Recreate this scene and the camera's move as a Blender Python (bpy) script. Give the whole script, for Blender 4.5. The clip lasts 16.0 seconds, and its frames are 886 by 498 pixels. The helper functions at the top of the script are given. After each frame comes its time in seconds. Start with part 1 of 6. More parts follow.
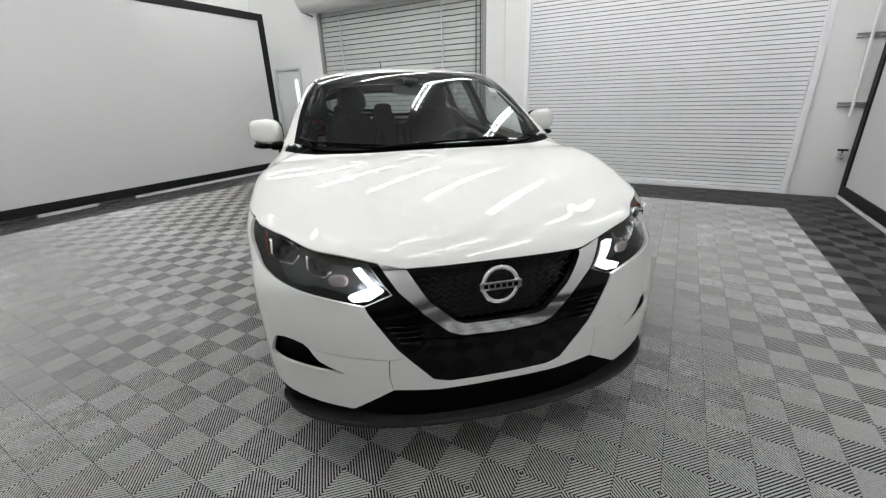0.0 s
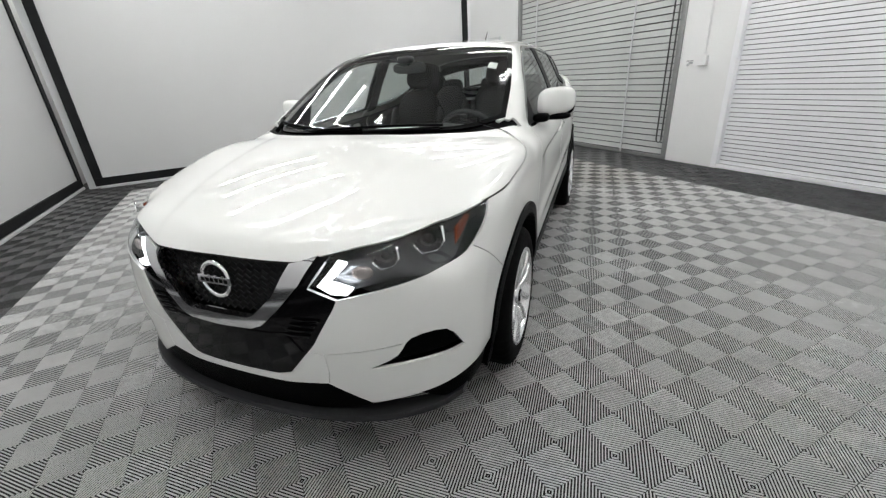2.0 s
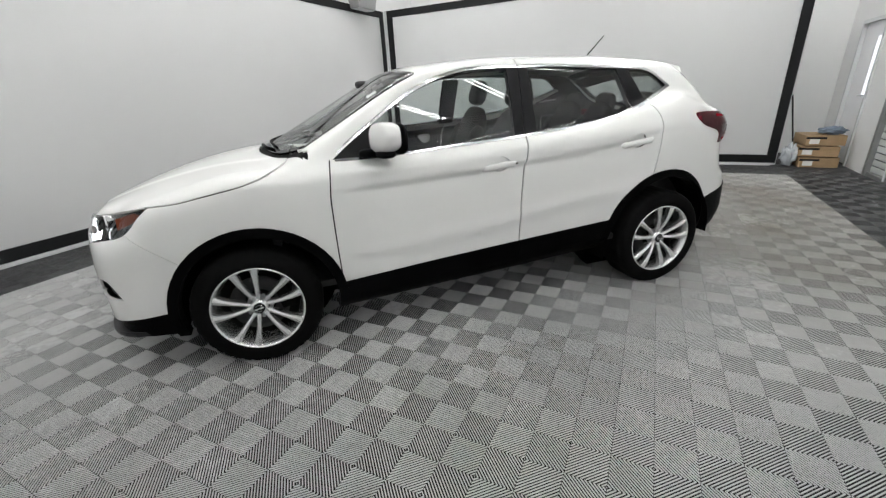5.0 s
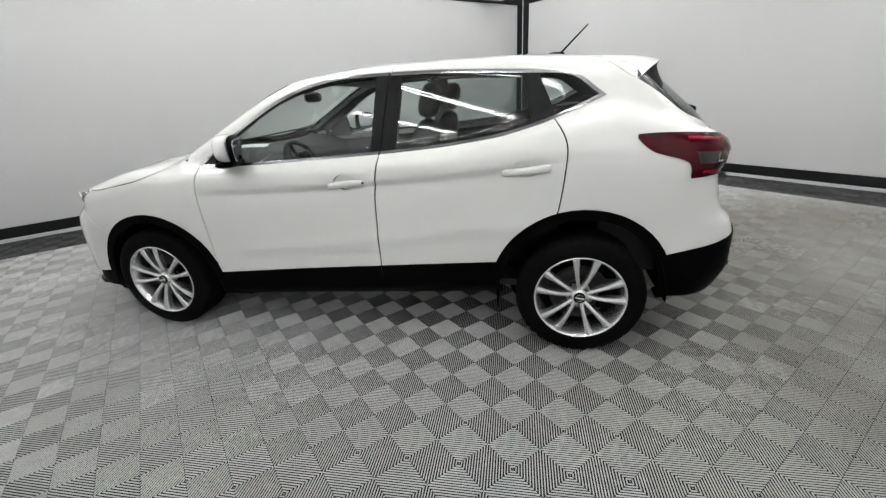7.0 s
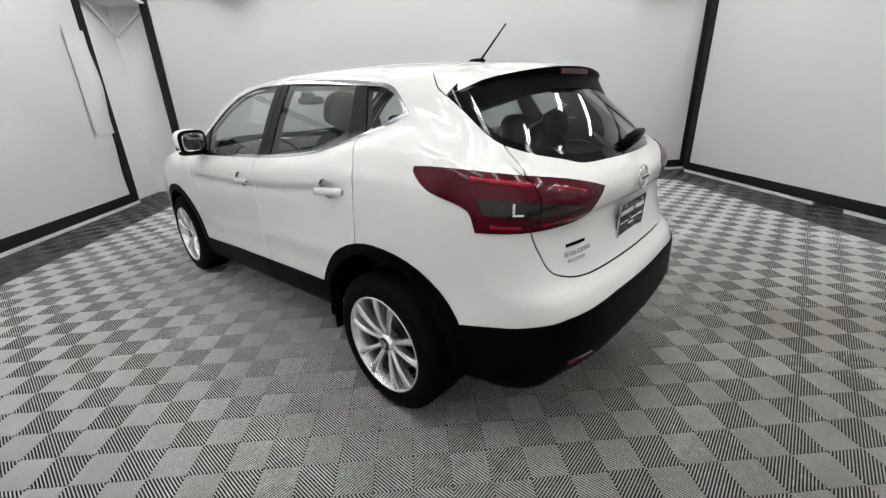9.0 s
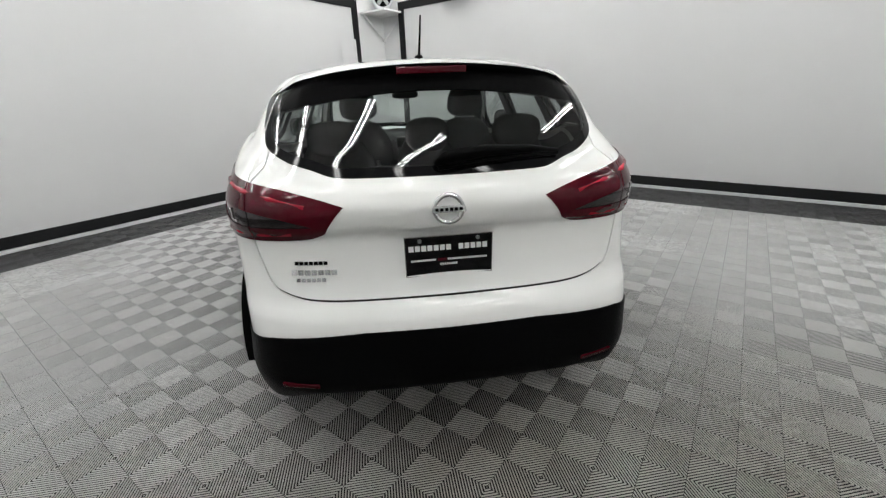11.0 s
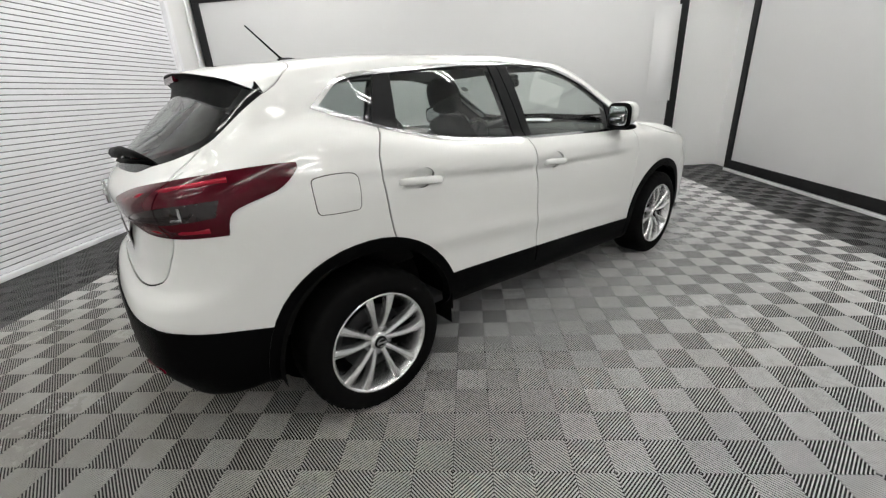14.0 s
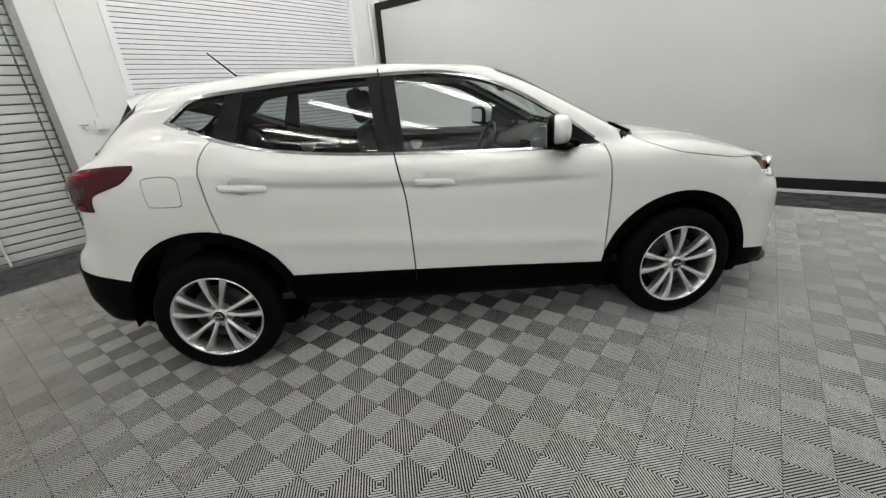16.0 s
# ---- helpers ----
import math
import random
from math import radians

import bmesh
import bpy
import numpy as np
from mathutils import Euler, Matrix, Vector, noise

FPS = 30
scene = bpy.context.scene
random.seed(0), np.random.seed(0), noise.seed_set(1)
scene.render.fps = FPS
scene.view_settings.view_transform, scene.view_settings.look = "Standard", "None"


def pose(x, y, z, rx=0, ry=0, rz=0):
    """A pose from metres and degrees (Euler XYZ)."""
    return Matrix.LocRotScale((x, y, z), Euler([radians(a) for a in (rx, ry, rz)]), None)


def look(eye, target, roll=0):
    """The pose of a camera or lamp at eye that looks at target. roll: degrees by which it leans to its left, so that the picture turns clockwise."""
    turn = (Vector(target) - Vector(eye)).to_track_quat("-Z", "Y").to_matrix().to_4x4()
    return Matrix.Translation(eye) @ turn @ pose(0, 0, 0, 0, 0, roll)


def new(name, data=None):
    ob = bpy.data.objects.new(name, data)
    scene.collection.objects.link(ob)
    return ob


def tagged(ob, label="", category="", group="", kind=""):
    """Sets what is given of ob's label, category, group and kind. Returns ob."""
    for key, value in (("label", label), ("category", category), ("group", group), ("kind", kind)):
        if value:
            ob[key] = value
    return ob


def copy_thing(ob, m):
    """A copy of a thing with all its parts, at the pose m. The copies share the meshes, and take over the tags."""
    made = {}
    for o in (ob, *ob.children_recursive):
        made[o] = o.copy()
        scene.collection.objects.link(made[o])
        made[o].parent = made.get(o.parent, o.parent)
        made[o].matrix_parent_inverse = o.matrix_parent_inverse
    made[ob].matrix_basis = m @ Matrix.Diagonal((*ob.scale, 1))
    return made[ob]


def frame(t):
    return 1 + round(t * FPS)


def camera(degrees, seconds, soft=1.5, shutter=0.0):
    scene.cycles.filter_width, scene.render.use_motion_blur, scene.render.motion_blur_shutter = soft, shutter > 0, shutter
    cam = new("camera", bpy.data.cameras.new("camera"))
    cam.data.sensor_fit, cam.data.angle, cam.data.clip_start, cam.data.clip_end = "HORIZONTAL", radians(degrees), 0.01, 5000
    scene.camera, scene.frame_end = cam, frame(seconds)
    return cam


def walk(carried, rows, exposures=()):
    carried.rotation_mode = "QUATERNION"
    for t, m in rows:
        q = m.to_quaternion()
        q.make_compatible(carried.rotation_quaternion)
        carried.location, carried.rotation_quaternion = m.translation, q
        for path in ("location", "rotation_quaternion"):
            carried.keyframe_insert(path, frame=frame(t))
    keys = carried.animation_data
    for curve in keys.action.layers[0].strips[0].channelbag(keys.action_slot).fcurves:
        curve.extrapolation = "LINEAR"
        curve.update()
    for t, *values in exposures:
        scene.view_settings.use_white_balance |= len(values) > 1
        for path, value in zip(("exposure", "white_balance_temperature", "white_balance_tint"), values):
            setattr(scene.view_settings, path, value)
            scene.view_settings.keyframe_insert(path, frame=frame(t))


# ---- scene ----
# ---- camera ----
cam = camera(95.13, 16.0, soft=1.3)
PATH = [
    (0, (-0.466, -3.361, 1.345), (-0.045, -1.535, 0.646), -1.74),
    (0.5, (-0.049, -3.388, 1.325), (0.103, -1.528, 0.604), -1.76),
    (1, (0.380, -3.342, 1.327), (0.243, -1.493, 0.577), -2.17),
    (1.5, (0.815, -3.252, 1.345), (0.381, -1.462, 0.568), -2.90),
    (2, (1.217, -3.054, 1.343), (0.507, -1.356, 0.560), -3.71),
    (2.5, (1.641, -2.824, 1.349), (0.668, -1.262, 0.565), -4.32),
    (3, (2.019, -2.521, 1.354), (0.800, -1.134, 0.587), -4.74),
    (3.2, (2.149, -2.365, 1.363), (0.847, -1.053, 0.600), -4.71),
    (5.5, (3.085, -0.415, 1.401), (1.245, -0.142, 0.666), -2.67),
    (6, (3.066, 0.089, 1.441), (1.213, 0.129, 0.691), -2.91),
    (6.5, (3.011, 0.568, 1.441), (1.169, 0.378, 0.684), -3.35),
    (7, (2.877, 1.052, 1.420), (1.066, 0.638, 0.680), -3.45),
    (7.5, (2.730, 1.532, 1.374), (0.970, 0.898, 0.668), -3.46),
    (8, (2.466, 1.943, 1.391), (0.806, 1.097, 0.665), -3.39),
    (8.5, (2.173, 2.313, 1.404), (0.634, 1.257, 0.687), -2.65),
    (10.8, (0.358, 3.331, 1.426), (0.020, 1.497, 0.703), -2.01),
    (11, (0.176, 3.351, 1.410), (-0.048, 1.499, 0.690), -2.05),
    (11.5, (-0.249, 3.325, 1.406), (-0.144, 1.464, 0.682), -2.03),
    (12, (-0.711, 3.220, 1.422), (-0.265, 1.412, 0.691), -2.22),
    (12.5, (-1.149, 3.050, 1.414), (-0.402, 1.350, 0.671), -2.59),
    (13, (-1.543, 2.762, 1.400), (-0.531, 1.205, 0.656), -2.78),
    (13.5, (-1.929, 2.431, 1.382), (-0.678, 1.056, 0.644), -3.27),
    (14, (-2.282, 2.056, 1.373), (-0.823, 0.894, 0.651), -3.54),
    (14.5, (-2.573, 1.627, 1.409), (-0.957, 0.701, 0.680), -3.71),
    (15, (-2.780, 1.201, 1.397), (-1.042, 0.525, 0.675), -4.02),
    (15.5, (-2.883, 0.720, 1.407), (-1.061, 0.310, 0.690), -4.42),
    (16, (-2.941, 0.247, 1.394), (-1.083, 0.085, 0.672), -4.46),
]
walk(cam, [(t, look(eye, target, roll)) for t, eye, target, roll in PATH],
     ((0, -0.18, 6460, 10), (1, -0.14, 6460, 10), (2.5, 0.0, 6480, 10), (8.5, 0.0, 6480, 10), (11, 0.0, 6500, 10), (13.5, 0.0, 6600, 10), (14.5, -0.04, 6660, 10), (16, -0.2, 6660, 10)))

# ---- light ----
world = bpy.data.worlds.new("world")
scene.world = world
world.use_nodes = True
world.node_tree.nodes["Background"].inputs[0].default_value = (0.75, 0.8, 0.9, 1)
world.node_tree.nodes["Background"].inputs[1].default_value = 0.05
scene.view_settings.exposure = 0.0
TUBE_STRENGTH = 35.5

# ---- materials ----
def material(name, colour, rough=0.5, metal=0.0, coat=0.0, spec=0.5, grain=0.0, grain_size=40.0, stain=0.0, stain_size=1.5, bump=0.0, bump_size=60.0, piece=0.0, dirt=None):
    """A principled surface with colour variation at two scales, relief and a shift from piece to piece."""
    m = bpy.data.materials.new(name)
    m.use_nodes = True
    nt = m.node_tree
    b = nt.nodes["Principled BSDF"]
    b.inputs["Roughness"].default_value, b.inputs["Metallic"].default_value = rough, metal
    b.inputs["Coat Weight"].default_value, b.inputs["Specular IOR Level"].default_value = coat, spec
    b.inputs["Coat Roughness"].default_value = 0.012
    b.inputs["Base Color"].default_value = (*colour, 1)
    coord = nt.nodes.new("ShaderNodeNewGeometry").outputs["Position"] if dirt else nt.nodes.new("ShaderNodeTexCoord").outputs["Object"]

    def tex(scale, detail=4):
        n = nt.nodes.new("ShaderNodeTexNoise")
        n.inputs["Scale"].default_value, n.inputs["Detail"].default_value = scale, detail
        nt.links.new(coord, n.inputs["Vector"])
        return n.outputs["Fac"]

    def times(a, k, centre=0.5):
        s = nt.nodes.new("ShaderNodeMath")
        s.operation = "SUBTRACT"
        nt.links.new(a, s.inputs[0])
        s.inputs[1].default_value = centre
        p = nt.nodes.new("ShaderNodeMath")
        p.operation = "MULTIPLY_ADD"
        nt.links.new(s.outputs[0], p.inputs[0])
        p.inputs[1].default_value, p.inputs[2].default_value = k, 1.0
        return p.outputs[0]

    factors = []
    if grain:
        factors.append(times(tex(grain_size, 6), grain * 2))
    if stain:
        factors.append(times(tex(stain_size, 5), stain * 2))
    if piece:
        factors.append(times(nt.nodes.new("ShaderNodeObjectInfo").outputs["Random"], piece * 2))
    if factors:
        f = factors[0]
        for g in factors[1:]:
            q = nt.nodes.new("ShaderNodeMath")
            q.operation = "MULTIPLY"
            nt.links.new(f, q.inputs[0])
            nt.links.new(g, q.inputs[1])
            f = q.outputs[0]
        v = nt.nodes.new("ShaderNodeVectorMath")
        v.operation = "SCALE"
        v.inputs[0].default_value = colour
        nt.links.new(f, v.inputs["Scale"])
        nt.links.new(v.outputs[0], b.inputs["Base Color"])
        if dirt:                                           # brown walked-in dirt, blotchy, round one place
            centre, reach, soil = dirt
            away, fall, blot, amount, mix = (nt.nodes.new("ShaderNode" + k) for k in ("VectorMath", "MapRange", "MapRange", "Math", "Mix"))
            away.operation, away.inputs[1].default_value = "DISTANCE", centre
            nt.links.new(coord, away.inputs[0])
            fall.interpolation_type = "SMOOTHSTEP"
            for k, q in enumerate((1.2, reach, 0.9, 0.0)):
                fall.inputs[k + 1].default_value = q
            nt.links.new(away.outputs["Value"], fall.inputs[0])
            for k, q in enumerate((0.35, 0.62, 0.5, 1.0)):
                blot.inputs[k + 1].default_value = q
            nt.links.new(tex(0.9, 5), blot.inputs[0])
            amount.operation = "MULTIPLY"
            nt.links.new(fall.outputs[0], amount.inputs[0])
            nt.links.new(blot.outputs[0], amount.inputs[1])
            mix.data_type = "RGBA"
            nt.links.new(amount.outputs[0], mix.inputs["Factor"])
            nt.links.new(v.outputs[0], mix.inputs[6])
            mix.inputs[7].default_value = (*soil, 1)
            nt.links.new(mix.outputs[2], b.inputs["Base Color"])
        r = nt.nodes.new("ShaderNodeMath")
        r.operation = "MULTIPLY"
        r.inputs[1].default_value = rough
        r.use_clamp = True
        nt.links.new(f, r.inputs[0])
        nt.links.new(r.outputs[0], b.inputs["Roughness"])
    if bump:
        n = nt.nodes.new("ShaderNodeBump")
        n.inputs["Strength"].default_value, n.inputs["Distance"].default_value = bump, 0.004
        nt.links.new(tex(bump_size, 5), n.inputs["Height"])
        nt.links.new(n.outputs[0], b.inputs["Normal"])
    return m


def glass(name, tint, alpha_rough=0.0):
    """A tinted pane: a thin sheet that lets light straight through and mirrors by Fresnel."""
    m = bpy.data.materials.new(name)
    m.use_nodes = True
    nt = m.node_tree
    nt.nodes.remove(nt.nodes["Principled BSDF"])
    out = nt.nodes["Material Output"]
    t, g, mix, lw, pw, fr = (nt.nodes.new("ShaderNode" + k) for k in ("BsdfTransparent", "BsdfGlossy", "MixShader", "LayerWeight", "Math", "Math"))
    t.inputs["Color"].default_value = (*tint, 1)
    g.inputs["Roughness"].default_value = alpha_rough
    lw.inputs["Blend"].default_value = 0.5
    pw.operation, fr.operation = "POWER", "MULTIPLY_ADD"
    nt.links.new(lw.outputs["Facing"], pw.inputs[0])
    pw.inputs[1].default_value = 4.5
    nt.links.new(pw.outputs[0], fr.inputs[0])
    fr.inputs[1].default_value, fr.inputs[2].default_value = 0.92, 0.06
    nt.links.new(fr.outputs[0], mix.inputs[0])
    nt.links.new(t.outputs[0], mix.inputs[1])
    nt.links.new(g.outputs[0], mix.inputs[2])
    nt.links.new(mix.outputs[0], out.inputs["Surface"])
    return m


def glow(name, colour, strength):
    m = bpy.data.materials.new(name)
    m.use_nodes = True
    b = m.node_tree.nodes["Principled BSDF"]
    b.inputs["Base Color"].default_value = (*colour, 1)
    b.inputs["Emission Color"].default_value = (*colour, 1)
    b.inputs["Emission Strength"].default_value = strength
    return m


M_WALL = material("white_wall_paint", (0.80, 0.80, 0.80), 0.6, grain=0.03, grain_size=60, stain=0.05, stain_size=0.8, bump=0.15, bump_size=90)
M_FABRIC = material("white_screen_fabric", (0.59, 0.59, 0.595), 0.75, grain=0.02, grain_size=200, stain=0.03, stain_size=0.6)
M_FRAME = material("black_screen_frame", (0.010, 0.010, 0.011), 0.55, spec=0.2, grain=0.2, grain_size=30)
M_POST = material("white_frame_edge", (0.65, 0.66, 0.67), 0.5, stain=0.05)
M_CEIL = material("grey_ceiling_deck", (0.42, 0.42, 0.42), 0.8, grain=0.1, stain=0.15)
M_DOORW = material("white_door_enamel", (0.86, 0.86, 0.885), 0.42, grain=0.03, grain_size=20, stain=0.05, stain_size=1.2)
M_DOORG = material("grey_door_enamel", (0.54, 0.555, 0.545), 0.42, grain=0.04, grain_size=20, stain=0.10, stain_size=1.1)
# dark grey that paints the shade into the recesses between door slats
M_JOINT = material("slat_joint_shade", (0.20, 0.20, 0.205), 0.7, grain=0.2)
M_RAIL = material("galvanised_rail", (0.33, 0.33, 0.33), 0.45, metal=0.7, grain=0.15, grain_size=30)
M_TUBE = glow("lamp_tube", (0.99, 1.0, 0.975), TUBE_STRENGTH)
M_FIX = material("lamp_housing", (0.75, 0.75, 0.75), 0.4)
M_TILE = material("grey_tile_plastic", (0.53, 0.53, 0.527), 0.26, grain=0.10, grain_size=25, stain=0.14, stain_size=1.2, piece=0.05, dirt=((-0.4, 3.4, 0), 3.2, (0.26, 0.24, 0.213)))
M_TILED = material("black_tile_plastic", (0.055, 0.055, 0.057), 0.35, grain=0.1, grain_size=25, stain=0.1, piece=0.1)
# near-black slab colour stands in for the shade down between the tile ribs
M_PIT = material("rib_gap_shade", (0.008, 0.008, 0.008), 0.9, grain=0.2)

M_PAINT = material("white_car_paint", (0.81, 0.81, 0.795), 0.6, coat=1.0, spec=0.1, grain=0.01, grain_size=6)
M_CLAD = material("black_textured_plastic", (0.0026, 0.0026, 0.0028), 0.42, spec=0.025, grain=0.15, grain_size=60, bump=0.2, bump_size=400)
M_BLADE = material("dark_grey_plastic", (0.022, 0.022, 0.024), 0.4, spec=0.25, grain=0.15, grain_size=60)
M_GLOSS = material("gloss_black_plastic", (0.003, 0.003, 0.0035), 0.06, spec=0.16)
M_GAP = material("shut_gap", (0.01, 0.01, 0.01), 0.9)
M_CHROME = material("chrome", (0.82, 0.82, 0.83), 0.08, metal=1.0)
M_GLASS = glass("tinted_glass", (0.86, 0.90, 0.885))
M_GLASSD = glass("privacy_glass", (0.60, 0.64, 0.63))
M_WSGLASS = glass("windscreen_glass", (0.86, 0.90, 0.88))
M_TYRE = material("tyre_rubber", (0.0045, 0.0045, 0.0045), 0.8, spec=0.05, grain=0.2, grain_size=40, bump=0.2, bump_size=120)
M_RIM = material("silver_alloy", (0.84, 0.84, 0.845), 0.26, metal=0.9, grain=0.03)
M_WELL = material("wheel_well_liner", (0.004, 0.004, 0.004), 0.85, spec=0.03, grain=0.2)
M_CABIN = material("charcoal_cabin_plastic", (0.022, 0.022, 0.024), 0.6, grain=0.1, grain_size=60)
M_CLOTH = material("charcoal_seat_cloth", (0.016, 0.016, 0.017), 0.9, grain=0.2, grain_size=300)
M_LINER = material("grey_headliner", (0.22, 0.22, 0.215), 0.9, grain=0.05, grain_size=200)

# ---- room ----
ROOM = pose(0, 0, 0, 0, 0, 46.88)      # the room's own axes: a towards the doors, b towards the far screen
NE, NW, SW, SE, HIGH = 4.17, 6.9, -4.1, -3.98, 4.5
LAMP_Z = 4.2                           # height of the lamp tubes


def mesh_object(name, bm, mat, parent=None, label="", smooth=False):
    me = bpy.data.meshes.new(name)
    bm.normal_update()
    bm.to_mesh(me)
    bm.free()
    if smooth:
        me.polygons.foreach_set("use_smooth", [True] * len(me.polygons))
    for m in mat if isinstance(mat, (list, tuple)) else [mat]:
        me.materials.append(m)
    ob = new(name, me)
    if parent:
        ob.parent = parent
    if label:
        ob["label"] = label
    return ob


def part(name, bm, mat, parent, label="", smooth=False):
    return mesh_object(name, bm, mat, parent, label, smooth)


def box(bm, x0, x1, y0, y1, z0, z1, bevel=0.0, m=None, mat=0):
    """A box between two corners, with rounded edges where bevel is given, added to bm."""
    n0 = set(bm.verts)
    r = bmesh.ops.create_cube(bm, size=1)
    for v in r["verts"]:
        v.co = ((x0 + x1) / 2 + v.co.x * (x1 - x0), (y0 + y1) / 2 + v.co.y * (y1 - y0), (z0 + z1) / 2 + v.co.z * (z1 - z0))
    if bevel:
        es = list({e for v in r["verts"] for e in v.link_edges})
        bmesh.ops.bevel(bm, geom=es, offset=bevel, segments=2, affect="EDGES", profile=0.5)
    vs = [v for v in bm.verts if v not in n0]
    if m is not None:
        for v in vs:
            v.co = m @ v.co
    if mat:
        for f in {f for v in vs for f in v.link_faces}:
            f.material_index = mat
    return vs


def boxes(*rows, bevel=0.0):
    bm = bmesh.new()
    for r in rows:
        box(bm, *r, bevel=bevel)
    return bm


def tube(bm, points, radius, sides=10, cap=True):
    """A round tube through points."""
    pts = [Vector(p) for p in points]
    rings = []
    up = Vector((0, 0, 1))
    for i, p in enumerate(pts):
        d = (pts[min(i + 1, len(pts) - 1)] - pts[max(i - 1, 0)]).normalized()
        s = d.cross(up if abs(d.z) < 0.95 else Vector((1, 0, 0))).normalized()
        q = s.cross(d)
        r = radius[i] if isinstance(radius, (list, tuple)) else radius
        rings.append([bm.verts.new(p + r * (math.cos(a) * s + math.sin(a) * q)) for a in (2 * math.pi * k / sides for k in range(sides))])
    for a, b in zip(rings, rings[1:]):
        for k in range(sides):
            bm.faces.new((a[k], a[(k + 1) % sides], b[(k + 1) % sides], b[k]))
    if cap:
        bm.faces.new(rings[0][::-1])
        bm.faces.new(rings[-1])


def setting(name, bm, mat, label, category="wall", smooth=False):
    ob = mesh_object(name, bm, mat, None, "", smooth)
    ob.matrix_world = ROOM
    return tagged(ob, label, category, kind="structure")


def thing(name, label, category, m, group=""):
    ob = new(name)
    ob.matrix_world = m
    return tagged(ob, label, category, group)


DG = (1.12, 4.88, 3.02)      # grey shutter: from, to, height
DW = (-3.30, 0.43, 3.30)     # white shutter
DS = (5.55, 6.40, 2.08)      # side door
T = 0.2                      # wall thickness

# walls, each with its openings left out
setting("wall_north_east", boxes(
    (NE, NE + T, SE - T, DW[0], 0, HIGH), (NE, NE + T, DW[0], DW[1], DW[2], HIGH), (NE, NE + T, DW[1], DG[0], 0, HIGH),
    (NE, NE + T, DG[0], DG[1], DG[2], HIGH), (NE, NE + T, DG[1], DS[0], 0, HIGH), (NE, NE + T, DS[0], DS[1], DS[2], HIGH),
    (NE, NE + T, DS[1], NW + T, 0, HIGH)), M_WALL, "white painted block wall with two roller doors")
setting("wall_north_west", boxes((SW - T, NE, NW, NW + T, 0, HIGH)), M_WALL, "white painted wall behind the photo screens")
setting("wall_south_west", boxes((SW - T, SW, SE - T, NW, 0, HIGH)), M_WALL, "white painted wall behind the photo screens")
setting("wall_south_east", boxes((SW, NE, SE - T, SE, 0, HIGH)), M_WALL, "white painted wall behind the photo screens")
setting("ceiling", boxes((SW - T, NE + T, SE - T, NW + T, HIGH, HIGH + 0.15)), M_CEIL, "grey deck ceiling with tube lamps", "ceiling")
setting("floor", boxes((SW - T, NE + T, SE - T, NW + T, -0.16, -0.014)), M_PIT, "near-black slab, painted as the shade between the ribs of grey and black tiles", "floor")


def shutter(name, label, span, mat, pitch, depth, sides_mat, straps=()):
    """A roller door of curved slats between two guide rails."""
    b0, b1, top = span
    ob = thing(name, label, "roller door", ROOM)
    n = int(top / pitch) + 1
    prof = [(0.0, -2.2), (0.13, -2.2), (0.135, 0.85), (0.19, 1.0), (0.92, 1.0), (0.99, 0.85), (1.0, -2.2)]
    bm = bmesh.new()
    prev = None
    for u, d in prof:
        row = [bm.verts.new((NE + 0.055 - depth * d, b, u * pitch)) for b in (b0 + 0.02, b1 - 0.02)]
        if prev:
            bm.faces.new((prev[0], prev[1], row[1], row[0]))
        prev = row
    bm.faces.ensure_lookup_table()
    # recess faces take the darker colour, as painted shade
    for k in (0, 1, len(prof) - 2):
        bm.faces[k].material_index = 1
    me = bpy.data.meshes.new("slat")
    bm.normal_update()
    bm.to_mesh(me)
    bm.free()
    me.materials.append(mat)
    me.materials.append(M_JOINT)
    for i in range(n):
        s = new("slat", me)
        s.parent = ob
        s.location = (0, 0, 0.05 + i * pitch)
    part("bottom_bar", boxes((NE + 0.0, NE + 0.06, b0 + 0.01, b1 - 0.01, 0.002, 0.052), bevel=0.004), sides_mat, ob, "painted bottom bar with a rubber seal")
    for b, w in ((b0, 0.07), (b1 - 0.07, 0.07)):
        part("guide_rail", boxes((NE - 0.025, NE + 0.07, b, b + w, 0.002, top), bevel=0.006), sides_mat, ob, "steel guide rail")
    for b in straps:
        bm = bmesh.new()
        tube(bm, [(NE - 0.012, b, 0.03), (NE - 0.012, b + 0.01, top * 0.5), (NE - 0.012, b, top)], 0.012, 6)
        part("strap", bm, M_POST, ob, "white vertical strap over the slats")
    return ob


shutter("roller_door", "white enamelled steel roller door, closed", DW, M_DOORW, 0.0545, 0.012, M_DOORW)
g = shutter("roller_door", "pale grey steel roller door with straps, closed", DG, M_DOORG, 0.090, 0.020, M_RAIL, (1.95, 4.27))
bm = bmesh.new()
tube(bm, [(NE - 0.22, DG[0] - 0.1, DG[2] + 0.22), (NE - 0.22, DG[1] + 0.1, DG[2] + 0.22)], 0.24, 24)
part("coil_drum", bm, M_WALL, g, "white sheet-metal drum housing", True)
bm = bmesh.new()
tube(bm, [(NE - 0.30, DG[1] + 0.13, DG[2] + 0.42), (NE - 0.34, DG[1] + 0.16, DG[2] + 0.16), (NE - 0.28, DG[1] + 0.12, DG[2] + 0.00), (NE - 0.10, DG[1] + 0.02, DG[2] - 0.06)], 0.012, 8)
part("cable", bm, M_FRAME, g, "black cable at the end of the drum", True)

